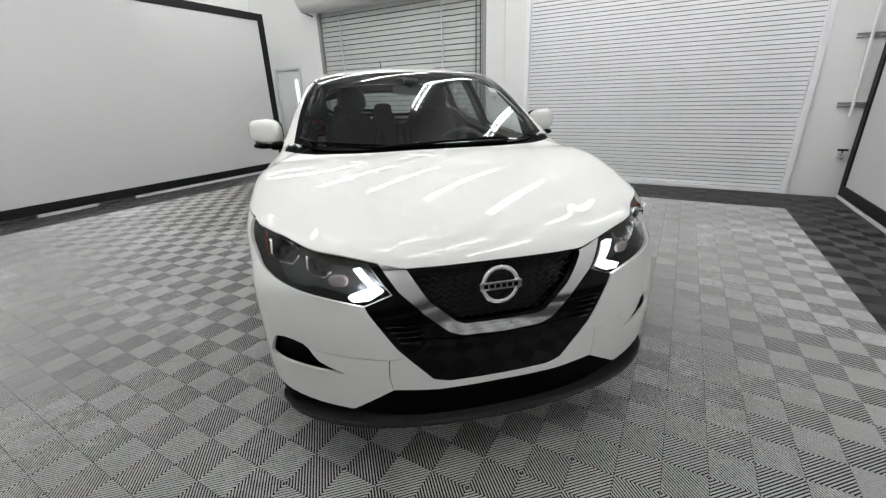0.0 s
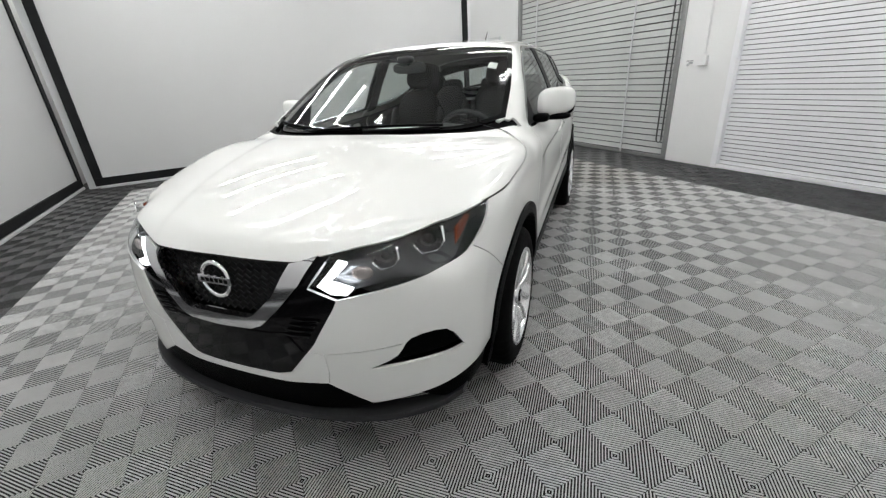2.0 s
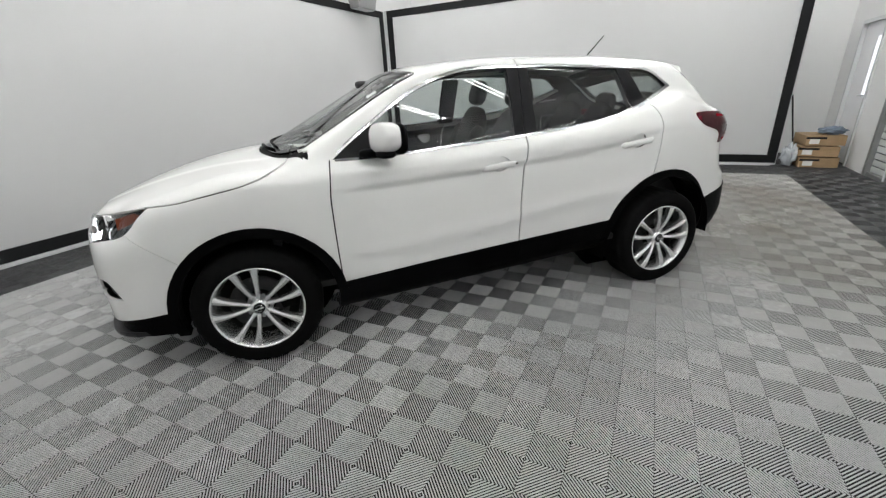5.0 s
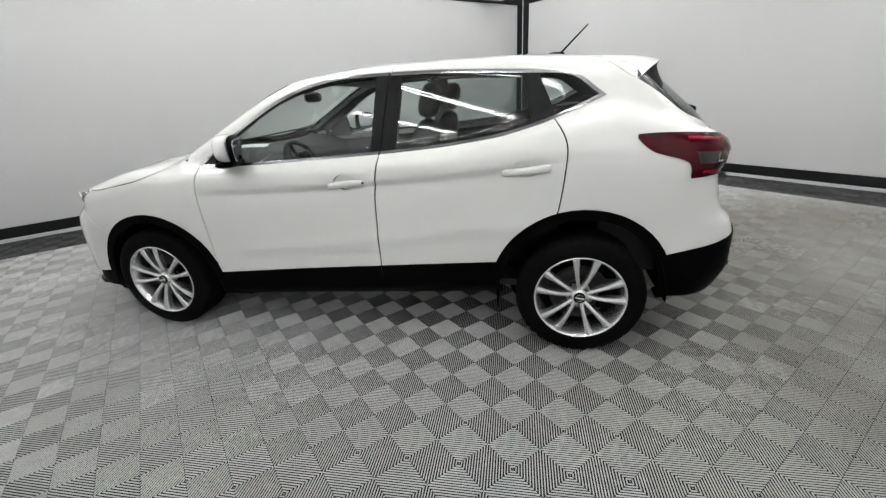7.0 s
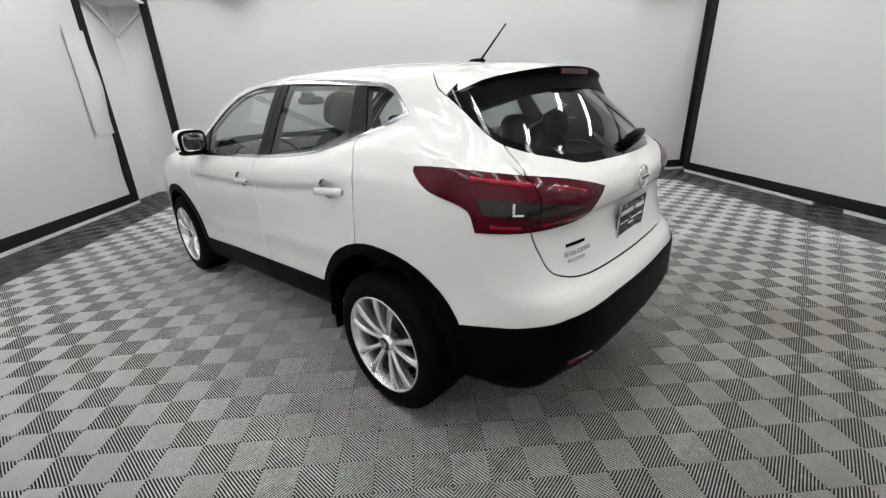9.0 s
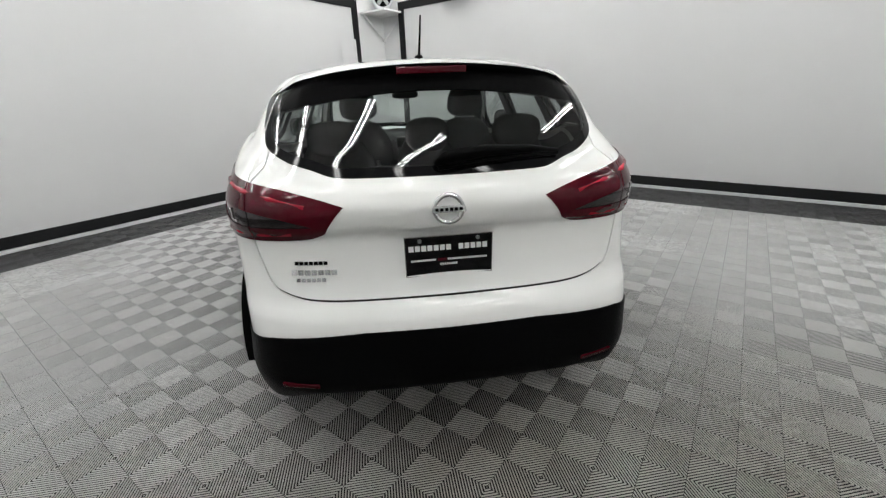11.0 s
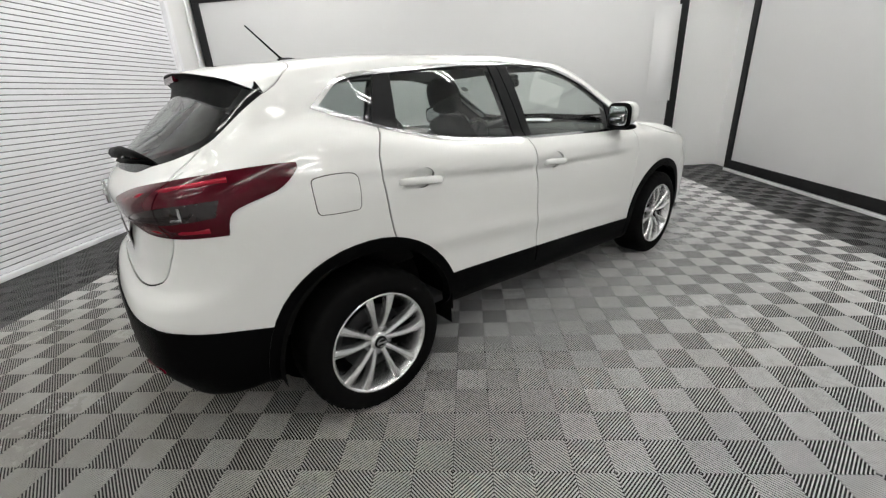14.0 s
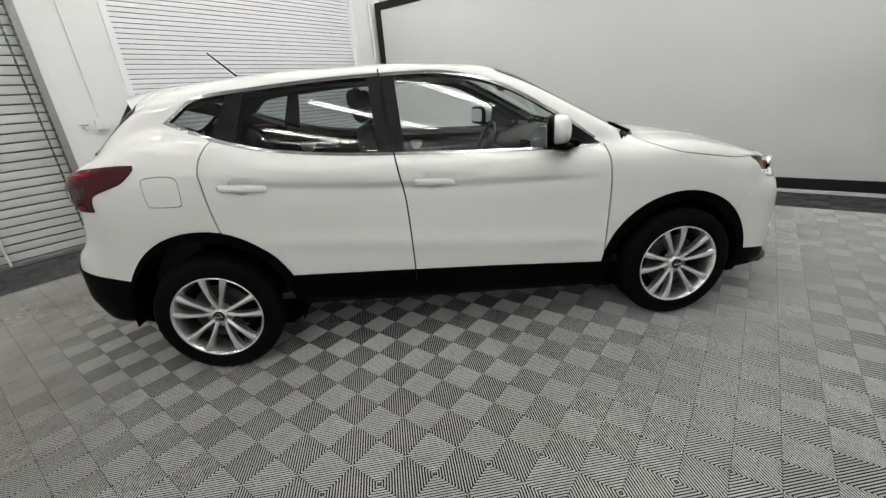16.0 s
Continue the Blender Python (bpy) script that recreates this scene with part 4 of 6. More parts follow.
for s in (1, -1):
    panel("fender", M_PAINT, car, s)
    for g in islands(["body_side", "rest"] + (["flap_gap"] if s > 0 else [])):
        panel("fuel_flap" if s < 0 and len(g) < 80 and all(1.3 < f.calc_center_median().y < 1.52 for f in g) else "body_side", M_PAINT, car, s, faces=g)
    fd = panel("front_door", M_PAINT, car, s)
    rd = panel("rear_door", M_PAINT, car, s)
    panel("handle_cup", M_PAINT, fd, s, ["cup_front"], -0.014, -0.014)
    panel("handle_cup", M_PAINT, rd, s, ["cup_rear"], -0.014, -0.014)
    panel("window_pane", M_GLASS, fd, s, ["pane_front"], -0.004, 0.0)
    panel("window_pane", M_GLASSD, rd, s, ["pane_rear"], -0.004, 0.0, "dark tinted pane")
    panel("quarter_pane", M_GLASSD, car, s, ["pane_quarter"], -0.004, 0.0, "dark tinted quarter pane")
    panel("window_trim", M_SATIN, car, s, ["chrome_strip"], 0.004, 0.01, "chrome strip round the side windows")
    panel("sill_cladding", M_CLAD, car, s, ["sill_clad"], 0.008, 0.02, "black sill cladding")
    h = panel("head_lamp", M_LENS, car, s, ["head_lamp", "daylight_lamp"], -0.002, 0.0, "clear head lamp lens")
    panel("lamp_bowl", M_HOUSE, h, s, ["head_lamp", "daylight_lamp"], -0.085, -0.071, "dark head lamp housing")
    panel("daylight_strip", M_DRL, h, s, ["daylight_lamp"], -0.010, 0.03, "lit white boomerang lamp")
    t = panel("tail_lamp", M_RED, car, s, offset=0.004, label="dark red tail lamp")
    panel("clear_section", M_SMOKE, t, s, ["tail_clear"], 0.001, label="smoked clear lamp section")
    panel("fog_pocket", M_CLAD, car, s, offset=-0.035, rim=-0.021, label="black fog lamp pocket")

# ---- wheels ----
def lathe(bm, profile, n=48, closed=False):
    """Turns (x, r) round the x axis."""
    rings = [[bm.verts.new((x, r * math.cos(2 * math.pi * k / n), r * math.sin(2 * math.pi * k / n))) for k in range(n)] for x, r in profile]
    pairs = list(zip(rings, rings[1:])) + ([(rings[-1], rings[0])] if closed else [])
    for a, b in pairs:
        for k in range(n):
            bm.faces.new((a[k], b[k], b[(k + 1) % n], a[(k + 1) % n]))
    return rings


R_TYRE, R_RIM = 0.338, 0.237


def tyre_bm():
    bm = bmesh.new()
    prof = [(0.0, R_RIM - 0.006), (0.010, R_RIM + 0.004), (0.012, R_RIM + 0.02), (0.012, 0.275), (0.009, 0.300), (0.002, 0.318), (-0.012, 0.332), (-0.03, R_TYRE - 0.001),
            (-0.185, R_TYRE - 0.001), (-0.203, 0.332), (-0.222, 0.316), (-0.232, 0.29), (-0.23, 0.25), (-0.215, R_RIM - 0.006)]
    n = 160
    rings = lathe(bm, prof, n)
    for i, d in ((5, 0.0025), (6, 0.006), (7, 0.004), (8, 0.004), (9, 0.006)):      # tread notches
        for k, v in enumerate(rings[i]):
            if k % 4 == (i % 2):
                q = math.hypot(v.co.y, v.co.z)
                v.co.y *= (q - d) / q
                v.co.z *= (q - d) / q
    return bm


def rim_bm():
    bm = bmesh.new()
    lathe(bm, [(-0.20, R_RIM - 0.012), (-0.10, R_RIM - 0.030), (-0.03, R_RIM - 0.024), (-0.006, R_RIM - 0.014), (0.004, R_RIM - 0.010), (0.010, R_RIM - 0.006), (0.012, R_RIM - 0.001), (0.006, R_RIM + 0.004), (-0.01, R_RIM + 0.003)], 64)
    return bm


def spoke_bm(turn):
    """One arm of a pair: it leaves the hub beside its twin, bends outwards and widens to the rim, with bevelled edges."""
    bm = bmesh.new()
    rings = []
    n = 10
    for i in range(n + 1):
        t = i / n
        r = 0.036 + t * (R_RIM - 0.009 - 0.036)
        off = 0.0030 + 0.0530 * t ** 0.75                  # from the pair's middle line
        w = 0.0145 - 0.0035 * math.sin(math.pi * t ** 0.8) + 0.0080 * t ** 2
        x = 0.003 - 0.026 * (1 - t) ** 1.6 + 0.006 * math.sin(math.pi * t)
        ring = []
        for u, d in ((-1.0, -0.040), (-1.0, -0.007), (-0.80, 0.0), (0.0, 0.0045), (0.80, 0.0), (1.0, -0.007), (1.0, -0.040)):
            ring.append(bm.verts.new((x + d, turn * off + u * w, r)))
        rings.append(ring)
    for a, b in zip(rings, rings[1:]):
        for k in range(len(a) - 1):
            bm.faces.new((a[k], a[k + 1], b[k + 1], b[k]))
    bm.faces.new(rings[-1])
    bmesh.ops.recalc_face_normals(bm, faces=bm.faces[:])
    for f in bm.faces:
        f.smooth = False
    return bm


def hub_bm():
    bm = bmesh.new()
    lathe(bm, [(-0.06, 0.046), (-0.024, 0.046), (-0.017, 0.043), (-0.012, 0.038), (-0.006, 0.033), (-0.006, 0.001)], 40)
    return bm


M_DISC = material("brake_disc_steel", (0.035, 0.035, 0.037), 0.45, metal=0.8, grain=0.2, grain_size=80)
M_BOLT = material("wheel_bolt_steel", (0.30, 0.30, 0.31), 0.3, metal=0.9)


def wheel(parent):
    w = part("wheel", rim_bm(), M_RIM, parent, "five-pair-spoke silver alloy wheel with black tyre", True)
    part("tyre", tyre_bm(), M_TYRE, w, "black rubber tyre", True)
    part("hub", hub_bm(), M_RIM, w, "", True)
    bm = bmesh.new()
    lathe(bm, [(-0.008, 0.031), (0.000, 0.029), (0.002, 0.024), (0.002, 0.001)], 28)
    part("hub_cap", bm, M_GLOSS, w, "black centre cap", True)
    bm = bmesh.new()
    lathe(bm, [(0.001, 0.021), (0.004, 0.019), (0.001, 0.017)], 24, True)
    box(bm, 0.001, 0.004, -0.024, 0.024, -0.004, 0.004)
    part("cap_emblem", bm, M_CHROME, w, "plain ring emblem")
    for k in range(5):
        a = 2 * math.pi * k / 5
        turned = Matrix.Rotation(a, 4, "X")
        for s in (-1, 1):
            bm = spoke_bm(s)
            bm.transform(turned)
            part("spoke", bm, M_RIM, w)
        bm = bmesh.new()
        tube(bm, [(-0.055, 0.0, 0.060), (-0.024, 0.0, 0.060)], 0.0100, 6)
        bm.transform(Matrix.Rotation(a + math.pi / 5, 4, "X"))
        part("wheel_nut", bm, M_BOLT, w)
    bm = bmesh.new()
    lathe(bm, [(-0.075, 0.08), (-0.07, 0.10), (-0.07, 0.155), (-0.085, 0.155)], 40)
    part("brake_disc", bm, M_DISC, w, "worn steel brake disc", True)
    part("caliper", boxes((-0.11, -0.05, 0.10, 0.17, -0.07, 0.07), bevel=0.01), M_WELL, w)
    bm = bmesh.new()
    lathe(bm, [(-0.12, 0.21), (-0.12, 0.01)], 32)
    part("back_plate", bm, M_WELL, w)
    bm = bmesh.new()
    lathe(bm, [(-0.055, 0.074), (-0.050, 0.070), (-0.050, 0.02)], 32)
    part("hub_flange", bm, M_WELL, w, "dark flange behind the nuts", True)
    return w


first = None
for s in (1, -1):
    for y, z, tilt in ((-1.323, 0.338, 10), (1.323, 0.338, -6)):
        m = pose(0.888 if y < 0 else 0.876, y, z) @ Matrix.Rotation(radians(tilt), 4, "X")
        if s < 0:
            m = pose(-0.888 if y < 0 else -0.876, y, z) @ Matrix.Rotation(math.pi, 4, "Z") @ Matrix.Rotation(radians(tilt), 4, "X")
        if first is None:
            first = wheel(car)
            first.matrix_basis = m
        else:
            copy_thing(first, m)

# wheel-well liners and underbody
for s in (1, -1):
    for y, z, r0, r1 in (ARCH_F, ARCH_R):
        bm = bmesh.new()
        n = 28
        prev = None
        for k in range(n + 1):
            a = radians(-4 + 188 * k / n)
            row = [bm.verts.new((s * x, y + (r0 + 0.012) * math.cos(a), z + (r0 + 0.012) * math.sin(a))) for x in (0.868, 0.80, 0.60, 0.42)]
            if prev:
                for i in range(3):
                    bm.faces.new((prev[i], prev[i + 1], row[i + 1], row[i]))
            prev = row
        ring = [bm.verts.new((s * 0.42, y + (r0 + 0.012) * math.cos(2 * math.pi * k / 32), z + (r0 + 0.012) * math.sin(2 * math.pi * k / 32))) for k in range(32)]
        bm.faces.new(ring)
        for e in (-1, 1):
            low = 0.36 if y > 0 and e > 0 else 0.24
            wide = 0.80 if y * e > 0 else 0.85
            ye = y + e * (r0 + 0.012)
            v = [bm.verts.new((s * x, ye, zz)) for x, zz in ((wide, z + 0.06), (0.40, z + 0.06), (0.40, low), (wide, low))]
            bm.faces.new(v)
        part("wheel_liner", bm, M_WELL, car, "black wheel-well liner", True)
bm = boxes((-0.60, 0.60, -0.93, 0.88, 0.235, 0.30), (-0.40, 0.40, -2.05, -0.9, 0.22, 0.29), (-0.40, 0.40, 0.85, 2.0, 0.30, 0.38), (-0.55, 0.55, 1.80, 1.98, 0.38, 0.44), (-0.50, 0.50, -2.02, -1.78, 0.22, 0.27), bevel=0.01)
part("underbody", bm, M_WELL, car, "dark underbody tray")

# ---- things on the skin ----
def hit(p, d, far=1.5):
    """The skin's place on the way from inside point p along d, and its normal."""
    p, d = np.array(p, float), np.array(d, float)
    lo, hi = 0.0, far
    for _ in range(30):
        mid = (lo + hi) / 2
        lo, hi = (mid, hi) if shell((p + d * mid)[None])[0] < 0 else (lo, mid)
    q = p + d * lo
    n = np.array([(shell((q + 0.003 * e)[None]) - shell((q - 0.003 * e)[None]))[0] for e in np.eye(3)])
    return Vector(q), Vector(n).normalized()




def rear_at(x, z):
    return hit((x, 1.0, z), (0, 1, 0))


def front_at(x, z):
    return hit((x, -1.2, z), (0, -1, 0))


def top_at(x, y):
    return hit((x, y, 0.9), (0, 0, 1))


def mirrored(bm):
    for v in bm.verts:
        v.co.x = -v.co.x
    bmesh.ops.reverse_faces(bm, faces=bm.faces[:])
    return bm


def blob(bm, centre, size, power=2.6, cut=None, n=20, m=14):
    """A rounded block (superellipsoid)."""
    def sp(v, e):
        return math.copysign(abs(v) ** e, v)
    e = 2 / power
    rows = []
    for i in range(m + 1):
        b = -math.pi / 2 + math.pi * i / m
        rows.append([bm.verts.new((centre[0] + size[0] * sp(math.cos(b), e) * sp(math.cos(2 * math.pi * k / n), e),
                                   centre[1] + size[1] * sp(math.cos(b), e) * sp(math.sin(2 * math.pi * k / n), e),
                                   centre[2] + size[2] * sp(math.sin(b), e))) for k in range(n)])
    for a, b in zip(rows, rows[1:]):
        for k in range(n):
            bm.faces.new((a[k], a[(k + 1) % n], b[(k + 1) % n], b[k]))
    bmesh.ops.remove_doubles(bm, verts=[v for r in rows for v in r], dist=0.0004)


M_MIRROR = material("mirror_glass", (0.75, 0.77, 0.78), 0.02, metal=1.0)

M_PINK = material("pink_grey_reflector", (0.42, 0.36, 0.34), 0.25, metal=0.4, grain=0.3, grain_size=60)
lamps = {(ob.name.split(".")[0], 1 if ob.data.vertices[0].co.x > 0 else -1): ob for ob in car.children if ob.name.split(".")[0] in ("head_lamp", "tail_lamp")}
doors = {(ob.name.split(".")[0], 1 if ob.data.vertices[0].co.x > 0 else -1): ob for ob in car.children if ob.name.split(".")[0] in ("front_door", "rear_door")}

for s in (1, -1):
    # door mirror
    bm = bmesh.new()
    blob(bm, (0, 0, 0), (0.106, 0.054, 0.078), 3.0)
    for v in bm.verts:
        if v.co.y > 0.034:
            v.co.y = 0.034
        t = (v.co.x + 0.106) / 0.212
        v.co.y += 0.035 * (t - 0.5) - 0.012 * (1 - t)
        v.co.z *= 0.92 + 0.16 * (1 - t) - (0.10 * t if v.co.z < 0 else 0)
        v.co.z += 0.018 * t
    bm.transform(Matrix.Translation((0.926, -0.556, 1.166)) @ Matrix.Rotation(radians(8), 4, "Z"))
    shell_m = part("mirror_housing", bm if s > 0 else mirrored(bm), M_PAINT, car, "white door mirror housing", True)
    bm = bmesh.new()
    blob(bm, (0, 0, 0), (0.086, 0.004, 0.058), 4.0)
    bm.transform(Matrix.Translation((0.922, -0.497, 1.170)) @ Matrix.Rotation(radians(24), 4, "Z"))
    part("mirror_glass", bm if s > 0 else mirrored(bm), M_MIRROR, shell_m, "mirror glass", True)
    bm = bmesh.new()
    blob(bm, (0, 0, 0), (0.106, 0.016, 0.078), 3.6)
    bm.transform(Matrix.Translation((0.923, -0.512, 1.170)) @ Matrix.Rotation(radians(24), 4, "Z"))
    part("mirror_rim", bm if s > 0 else mirrored(bm), M_CLAD, shell_m, "black mirror rim", True)
    bm = bmesh.new()
    blob(bm, (0.915, -0.565, 1.098), (0.095, 0.050, 0.020), 2.6)
    blob(bm, (0.855, -0.640, 1.098), (0.045, 0.055, 0.024), 3.0)
    part("mirror_foot", bm if s > 0 else mirrored(bm), M_CLAD, shell_m, "black mirror foot", True)
    # door handles
    for door, y0, y1, z0, z1 in (("front_door", -0.028, 0.200, 0.958, 0.978), ("rear_door", 0.915, 1.148, 1.012, 1.036)):
        bm = bmesh.new()
        pts, n = [], 14
        rings = []
        for k in range(n + 1):
            t = k / n
            y, z = y0 + t * (y1 - y0), z0 + t * (z1 - z0)
            q, nn = hit((0.2, y, z - 0.03), (1, 0, 0))
            lift = 0.026 * min(1, math.sin(math.pi * (0.02 + 0.96 * t)) * 3.0) ** 0.7
            h = 0.0165 * min(1, math.sin(math.pi * (0.03 + 0.94 * t)) * 4) ** 0.5 + 0.002
            c = Vector((q.x - 0.004, y, z))
            rings.append([bm.verts.new(c + Vector((lift * (0.5 + 0.5 * math.cos(a)), 0, h * math.sin(a)))) for a in (2 * math.pi * i / 12 for i in range(12))])
        for a, b in zip(rings, rings[1:]):
            for i in range(12):
                bm.faces.new((a[i], a[(i + 1) % 12], b[(i + 1) % 12], b[i]))
        bm.faces.new(rings[0])
        bm.faces.new(rings[-1])
        bmesh.ops.recalc_face_normals(bm, faces=bm.faces[:])
        part("door_handle", bm if s > 0 else mirrored(bm), M_PAINT, doors[(door, s)], "white pull handle", True)
    # keyhole cap, on the driver's handle only
    if s > 0:
        q, nn = hit((0.2, 0.178, 0.945), (1, 0, 0))
        bm = bmesh.new()
        tube(bm, [(q.x + 0.018, 0.186, 0.976), (q.x + 0.0245, 0.186, 0.976)], 0.006, 10)
        part("keyhole", bm, M_CLAD, doors[("front_door", 1)])
    # head lamp insides
    head = lamps[("head_lamp", s)]
    d = Vector((0.42, -0.90, 0.10)).normalized()
    for x, y, z, r, deep in ((0.718, -1.977, 0.862, 0.040, 0.040), (0.605, -2.068, 0.825, 0.033, 0.040)):
        o = Vector((x, y, z)) - d * deep
        bm = bmesh.new()
        tube(bm, [o - d * 0.035, o - d * 0.01, o + d * 0.010], [r * 0.6, r * 0.95, r * 1.12], 24, False)
        for v in bm.verts:
            v.co.z = z + (v.co.z - z) * 0.85
        ring_l = part("lamp_ring", bm if s > 0 else mirrored(bm), M_CHROME, head, "chrome lamp ring", True)
        bm = bmesh.new()
        bmesh.ops.create_uvsphere(bm, u_segments=20, v_segments=12, radius=r * 0.74)
        bm.transform(Matrix.Translation(o - d * 0.024))
        part("projector_lens", bm if s > 0 else mirrored(bm), M_SMOKE, head, "smoked projector lens", True)
        # bright bracket round the lamp
        bm = bmesh.new()
        u = Vector((0.90, 0.42, 0.12)).normalized()
        w = Vector((0, 0, 1))
        c = o + d * 0.006
        tube(bm, [c + u * r * 1.2 + w * r * 1.0, c + u * r * 1.3 - w * r * 0.3, c + u * r * 0.7 - w * r * 1.05, c - u * r * 0.6 - w * r * 1.05, c - u * r * 1.25 - w * r * 0.2], 0.0045, 6)
        part("lamp_bracket", bm if s > 0 else mirrored(bm), M_CHROME, head, "chrome lamp bracket", True)
    bm = bmesh.new()
    blob(bm, (0, 0, 0), (0.034, 0.012, 0.022), 2.4)
    bm.transform(Matrix.Translation(Vector((0.532, -2.088, 0.787))) @ Matrix.Rotation(radians(20), 4, "Z"))
    part("turn_signal", bm if s > 0 else mirrored(bm), M_PINK, head, "pale amber turn signal", True)
    # amber plate at the outer end, facing sideways
    bm = bmesh.new()
    edge = [(-1.875, 0.882), (-1.735, 0.918), (-1.765, 0.886), (-1.815, 0.852), (-1.880, 0.826)]
    rows = []
    for back in (0.0, 0.004):
        rows.append([bm.verts.new((0.772 + 0.10 * (y + 1.9) - back, y, z)) for y, z in edge])
    bm.faces.new(rows[0])
    bm.faces.new(rows[1][::-1])
    for k in range(5):
        bm.faces.new((rows[0][k], rows[1][k], rows[1][(k + 1) % 5], rows[0][(k + 1) % 5]))
    bmesh.ops.recalc_face_normals(bm, faces=bm.faces[:])
    part("amber_reflector", bm if s > 0 else mirrored(bm), M_AMBER, head, "amber side reflector")
    # bright strips in the tail lamp
    for line in (((0.42, 1.075), (0.52, 1.100), (0.62, 1.119), (0.70, 1.130), (0.77, 1.138)), ((0.47, 0.990), (0.56, 0.984), (0.65, 0.982), (0.72, 0.982))):
        bm = bmesh.new()
        pts = []
        for x, z in line:
            q, nn = hit((x * 0.5, 1.3, z), Vector((x * 0.5, 0.62 - 0.42 * (x - 0.42), 0)).normalized())
            pts.append(q + nn * 0.002)
        tube(bm, pts, 0.0115, 8)
        for v in bm.verts:
            v.co.y -= 0.008
        part("light_strip", bm if s > 0 else mirrored(bm), M_REDB, lamps[("tail_lamp", s)], "brighter red light strip", True)
    # reversing lamp and reflector
    q, nn = hit((0.3, 1.4, 1.045), (0.62, 0.78, 0))
    bm = bmesh.new()
    box(bm, -0.020, 0.020, -0.003, 0.003, -0.024, -0.015, 0.002)
    box(bm, 0.010, 0.020, -0.003, 0.003, -0.015, 0.022, 0.002)
    bm.transform(Matrix.Translation(q + nn * 0.002) @ nn.to_track_quat("Y", "Z").to_matrix().to_4x4())
    part("reversing_lamp", bm if s > 0 else mirrored(bm), M_CHROME, lamps[("tail_lamp", s)], "bright reversing lamp")
    q, nn = hit((0.2, 1.4, 0.455), (0.44, 0.898, 0))
    bm = bmesh.new()
    box(bm, -0.070, 0.070, -0.012, 0.009, -0.010, 0.010, 0.004)
    bm.transform(Matrix.Translation(q) @ nn.to_track_quat("Y", "Z").to_matrix().to_4x4())
    part("rear_reflector", bm if s > 0 else mirrored(bm), M_RED, car, "dark red bumper reflector")


# emblems: a plain ring and bar, no lettering
def emblem(q, n, up, r, parent, label):
    side = up.cross(n).normalized()
    up = n.cross(side)
    m = Matrix((side, up, n)).transposed().to_4x4()
    m.translation = q
    bm = bmesh.new()
    rings = []
    for k in range(40):
        a = 2 * math.pi * k / 40
        c = Vector((r * math.cos(a), r * math.sin(a), 0.006))
        o = Vector((math.cos(a), math.sin(a), 0))
        rings.append([bm.verts.new(c + 0.0085 * (math.cos(b) * o + 0.8 * math.sin(b) * Vector((0, 0, 1)))) for b in (2 * math.pi * i / 8 for i in range(8))])
    for k in range(40):
        a, b = rings[k], rings[(k + 1) % 40]
        for i in range(8):
            bm.faces.new((a[i], b[i], b[(i + 1) % 8], a[(i + 1) % 8]))
    bm.transform(m)
    bmesh.ops.recalc_face_normals(bm, faces=bm.faces[:])
    ob = part("emblem", bm, M_CHROME, parent, label, True)
    bm = bmesh.new()
    box(bm, -r * 1.22, r * 1.22, -r * 0.24, r * 0.24, 0.002, 0.015, 0.002, m)
    part("emblem_bar", bm, M_CHROME, ob, "plain chrome bar")
    bm = bmesh.new()
    for k in range(6):
        x = -r * 0.98 + k * r * 0.345
        box(bm, x, x + r * 0.24, -r * 0.11, r * 0.11, 0.0149, 0.0156, 0, m)
    part("emblem_marks", bm, M_CLAD, ob, "dark plain marks")


q, n = front_at(0, 0.745)
emblem(Vector((0, q.y + 0.012, 0.746)), Vector((0, -1, 0.05)).normalized(), Vector((0, 0, 1)), 0.062, car, "chrome ring emblem on the grille")
q, n = rear_at(0, 1.057)
emblem(q, n, Vector((0, 0, 1)), 0.046, gate, "chrome ring emblem on the tailgate")

# dealer plate with plain bars in place of its words
q0, n0 = rear_at(0, 0.887)
pm = Matrix.Translation(Vector((0, q0.y + 0.014, 0.887))) @ Matrix.Rotation(radians(-2), 4, "X")
bm = bmesh.new()
box(bm, -0.152, 0.152, -0.002, 0.002, -0.074, 0.074, 0.0015, pm)
plate = part("dealer_plate", bm, M_GLOSS, gate, "black dealer plate with pale bars")
bm = bmesh.new()
for x0, x1, z0, z1 in ((-0.152, 0.152, 0.0715, 0.074), (-0.152, 0.152, -0.0755, -0.072), (-0.1525, -0.150, -0.074, 0.074), (0.150, 0.1525, -0.074, 0.074)):
    box(bm, x0, x1, -0.001, 0.0035, z0, z1, 0, pm)
part("plate_rim", bm, M_CHROME, plate, "thin bright rim")
M_BAR = material("pale_print", (0.75, 0.75, 0.75), 0.5)
for rows in (((-0.138, 0.012, 0.020, 0.040), (0.034, 0.138, 0.020, 0.040)), ((-0.132, -0.045, -0.018, -0.011), (-0.005, 0.135, -0.018, -0.011)), ((-0.032, 0.030, -0.036, -0.028),)):
    for x0, x1, z0, z1 in rows:
        bm = bmesh.new()
        n = max(2, int((x1 - x0) / ((z1 - z0) * 0.95)))
        w = (x1 - x0) / n
        for k in range(n):
            box(bm, -(x0 + k * w + w * 0.78), -(x0 + k * w), 0.0018, 0.0026, z0, z1, 0, pm)
        part("print_bar", bm, M_BAR, plate, "pale illegible print as bars")
bm = bmesh.new()
box(bm, 0.008, 0.040, 0.0018, 0.0026, -0.019, -0.009, 0, pm)
part("print_bar", bm, M_RED, plate, "red print bar")
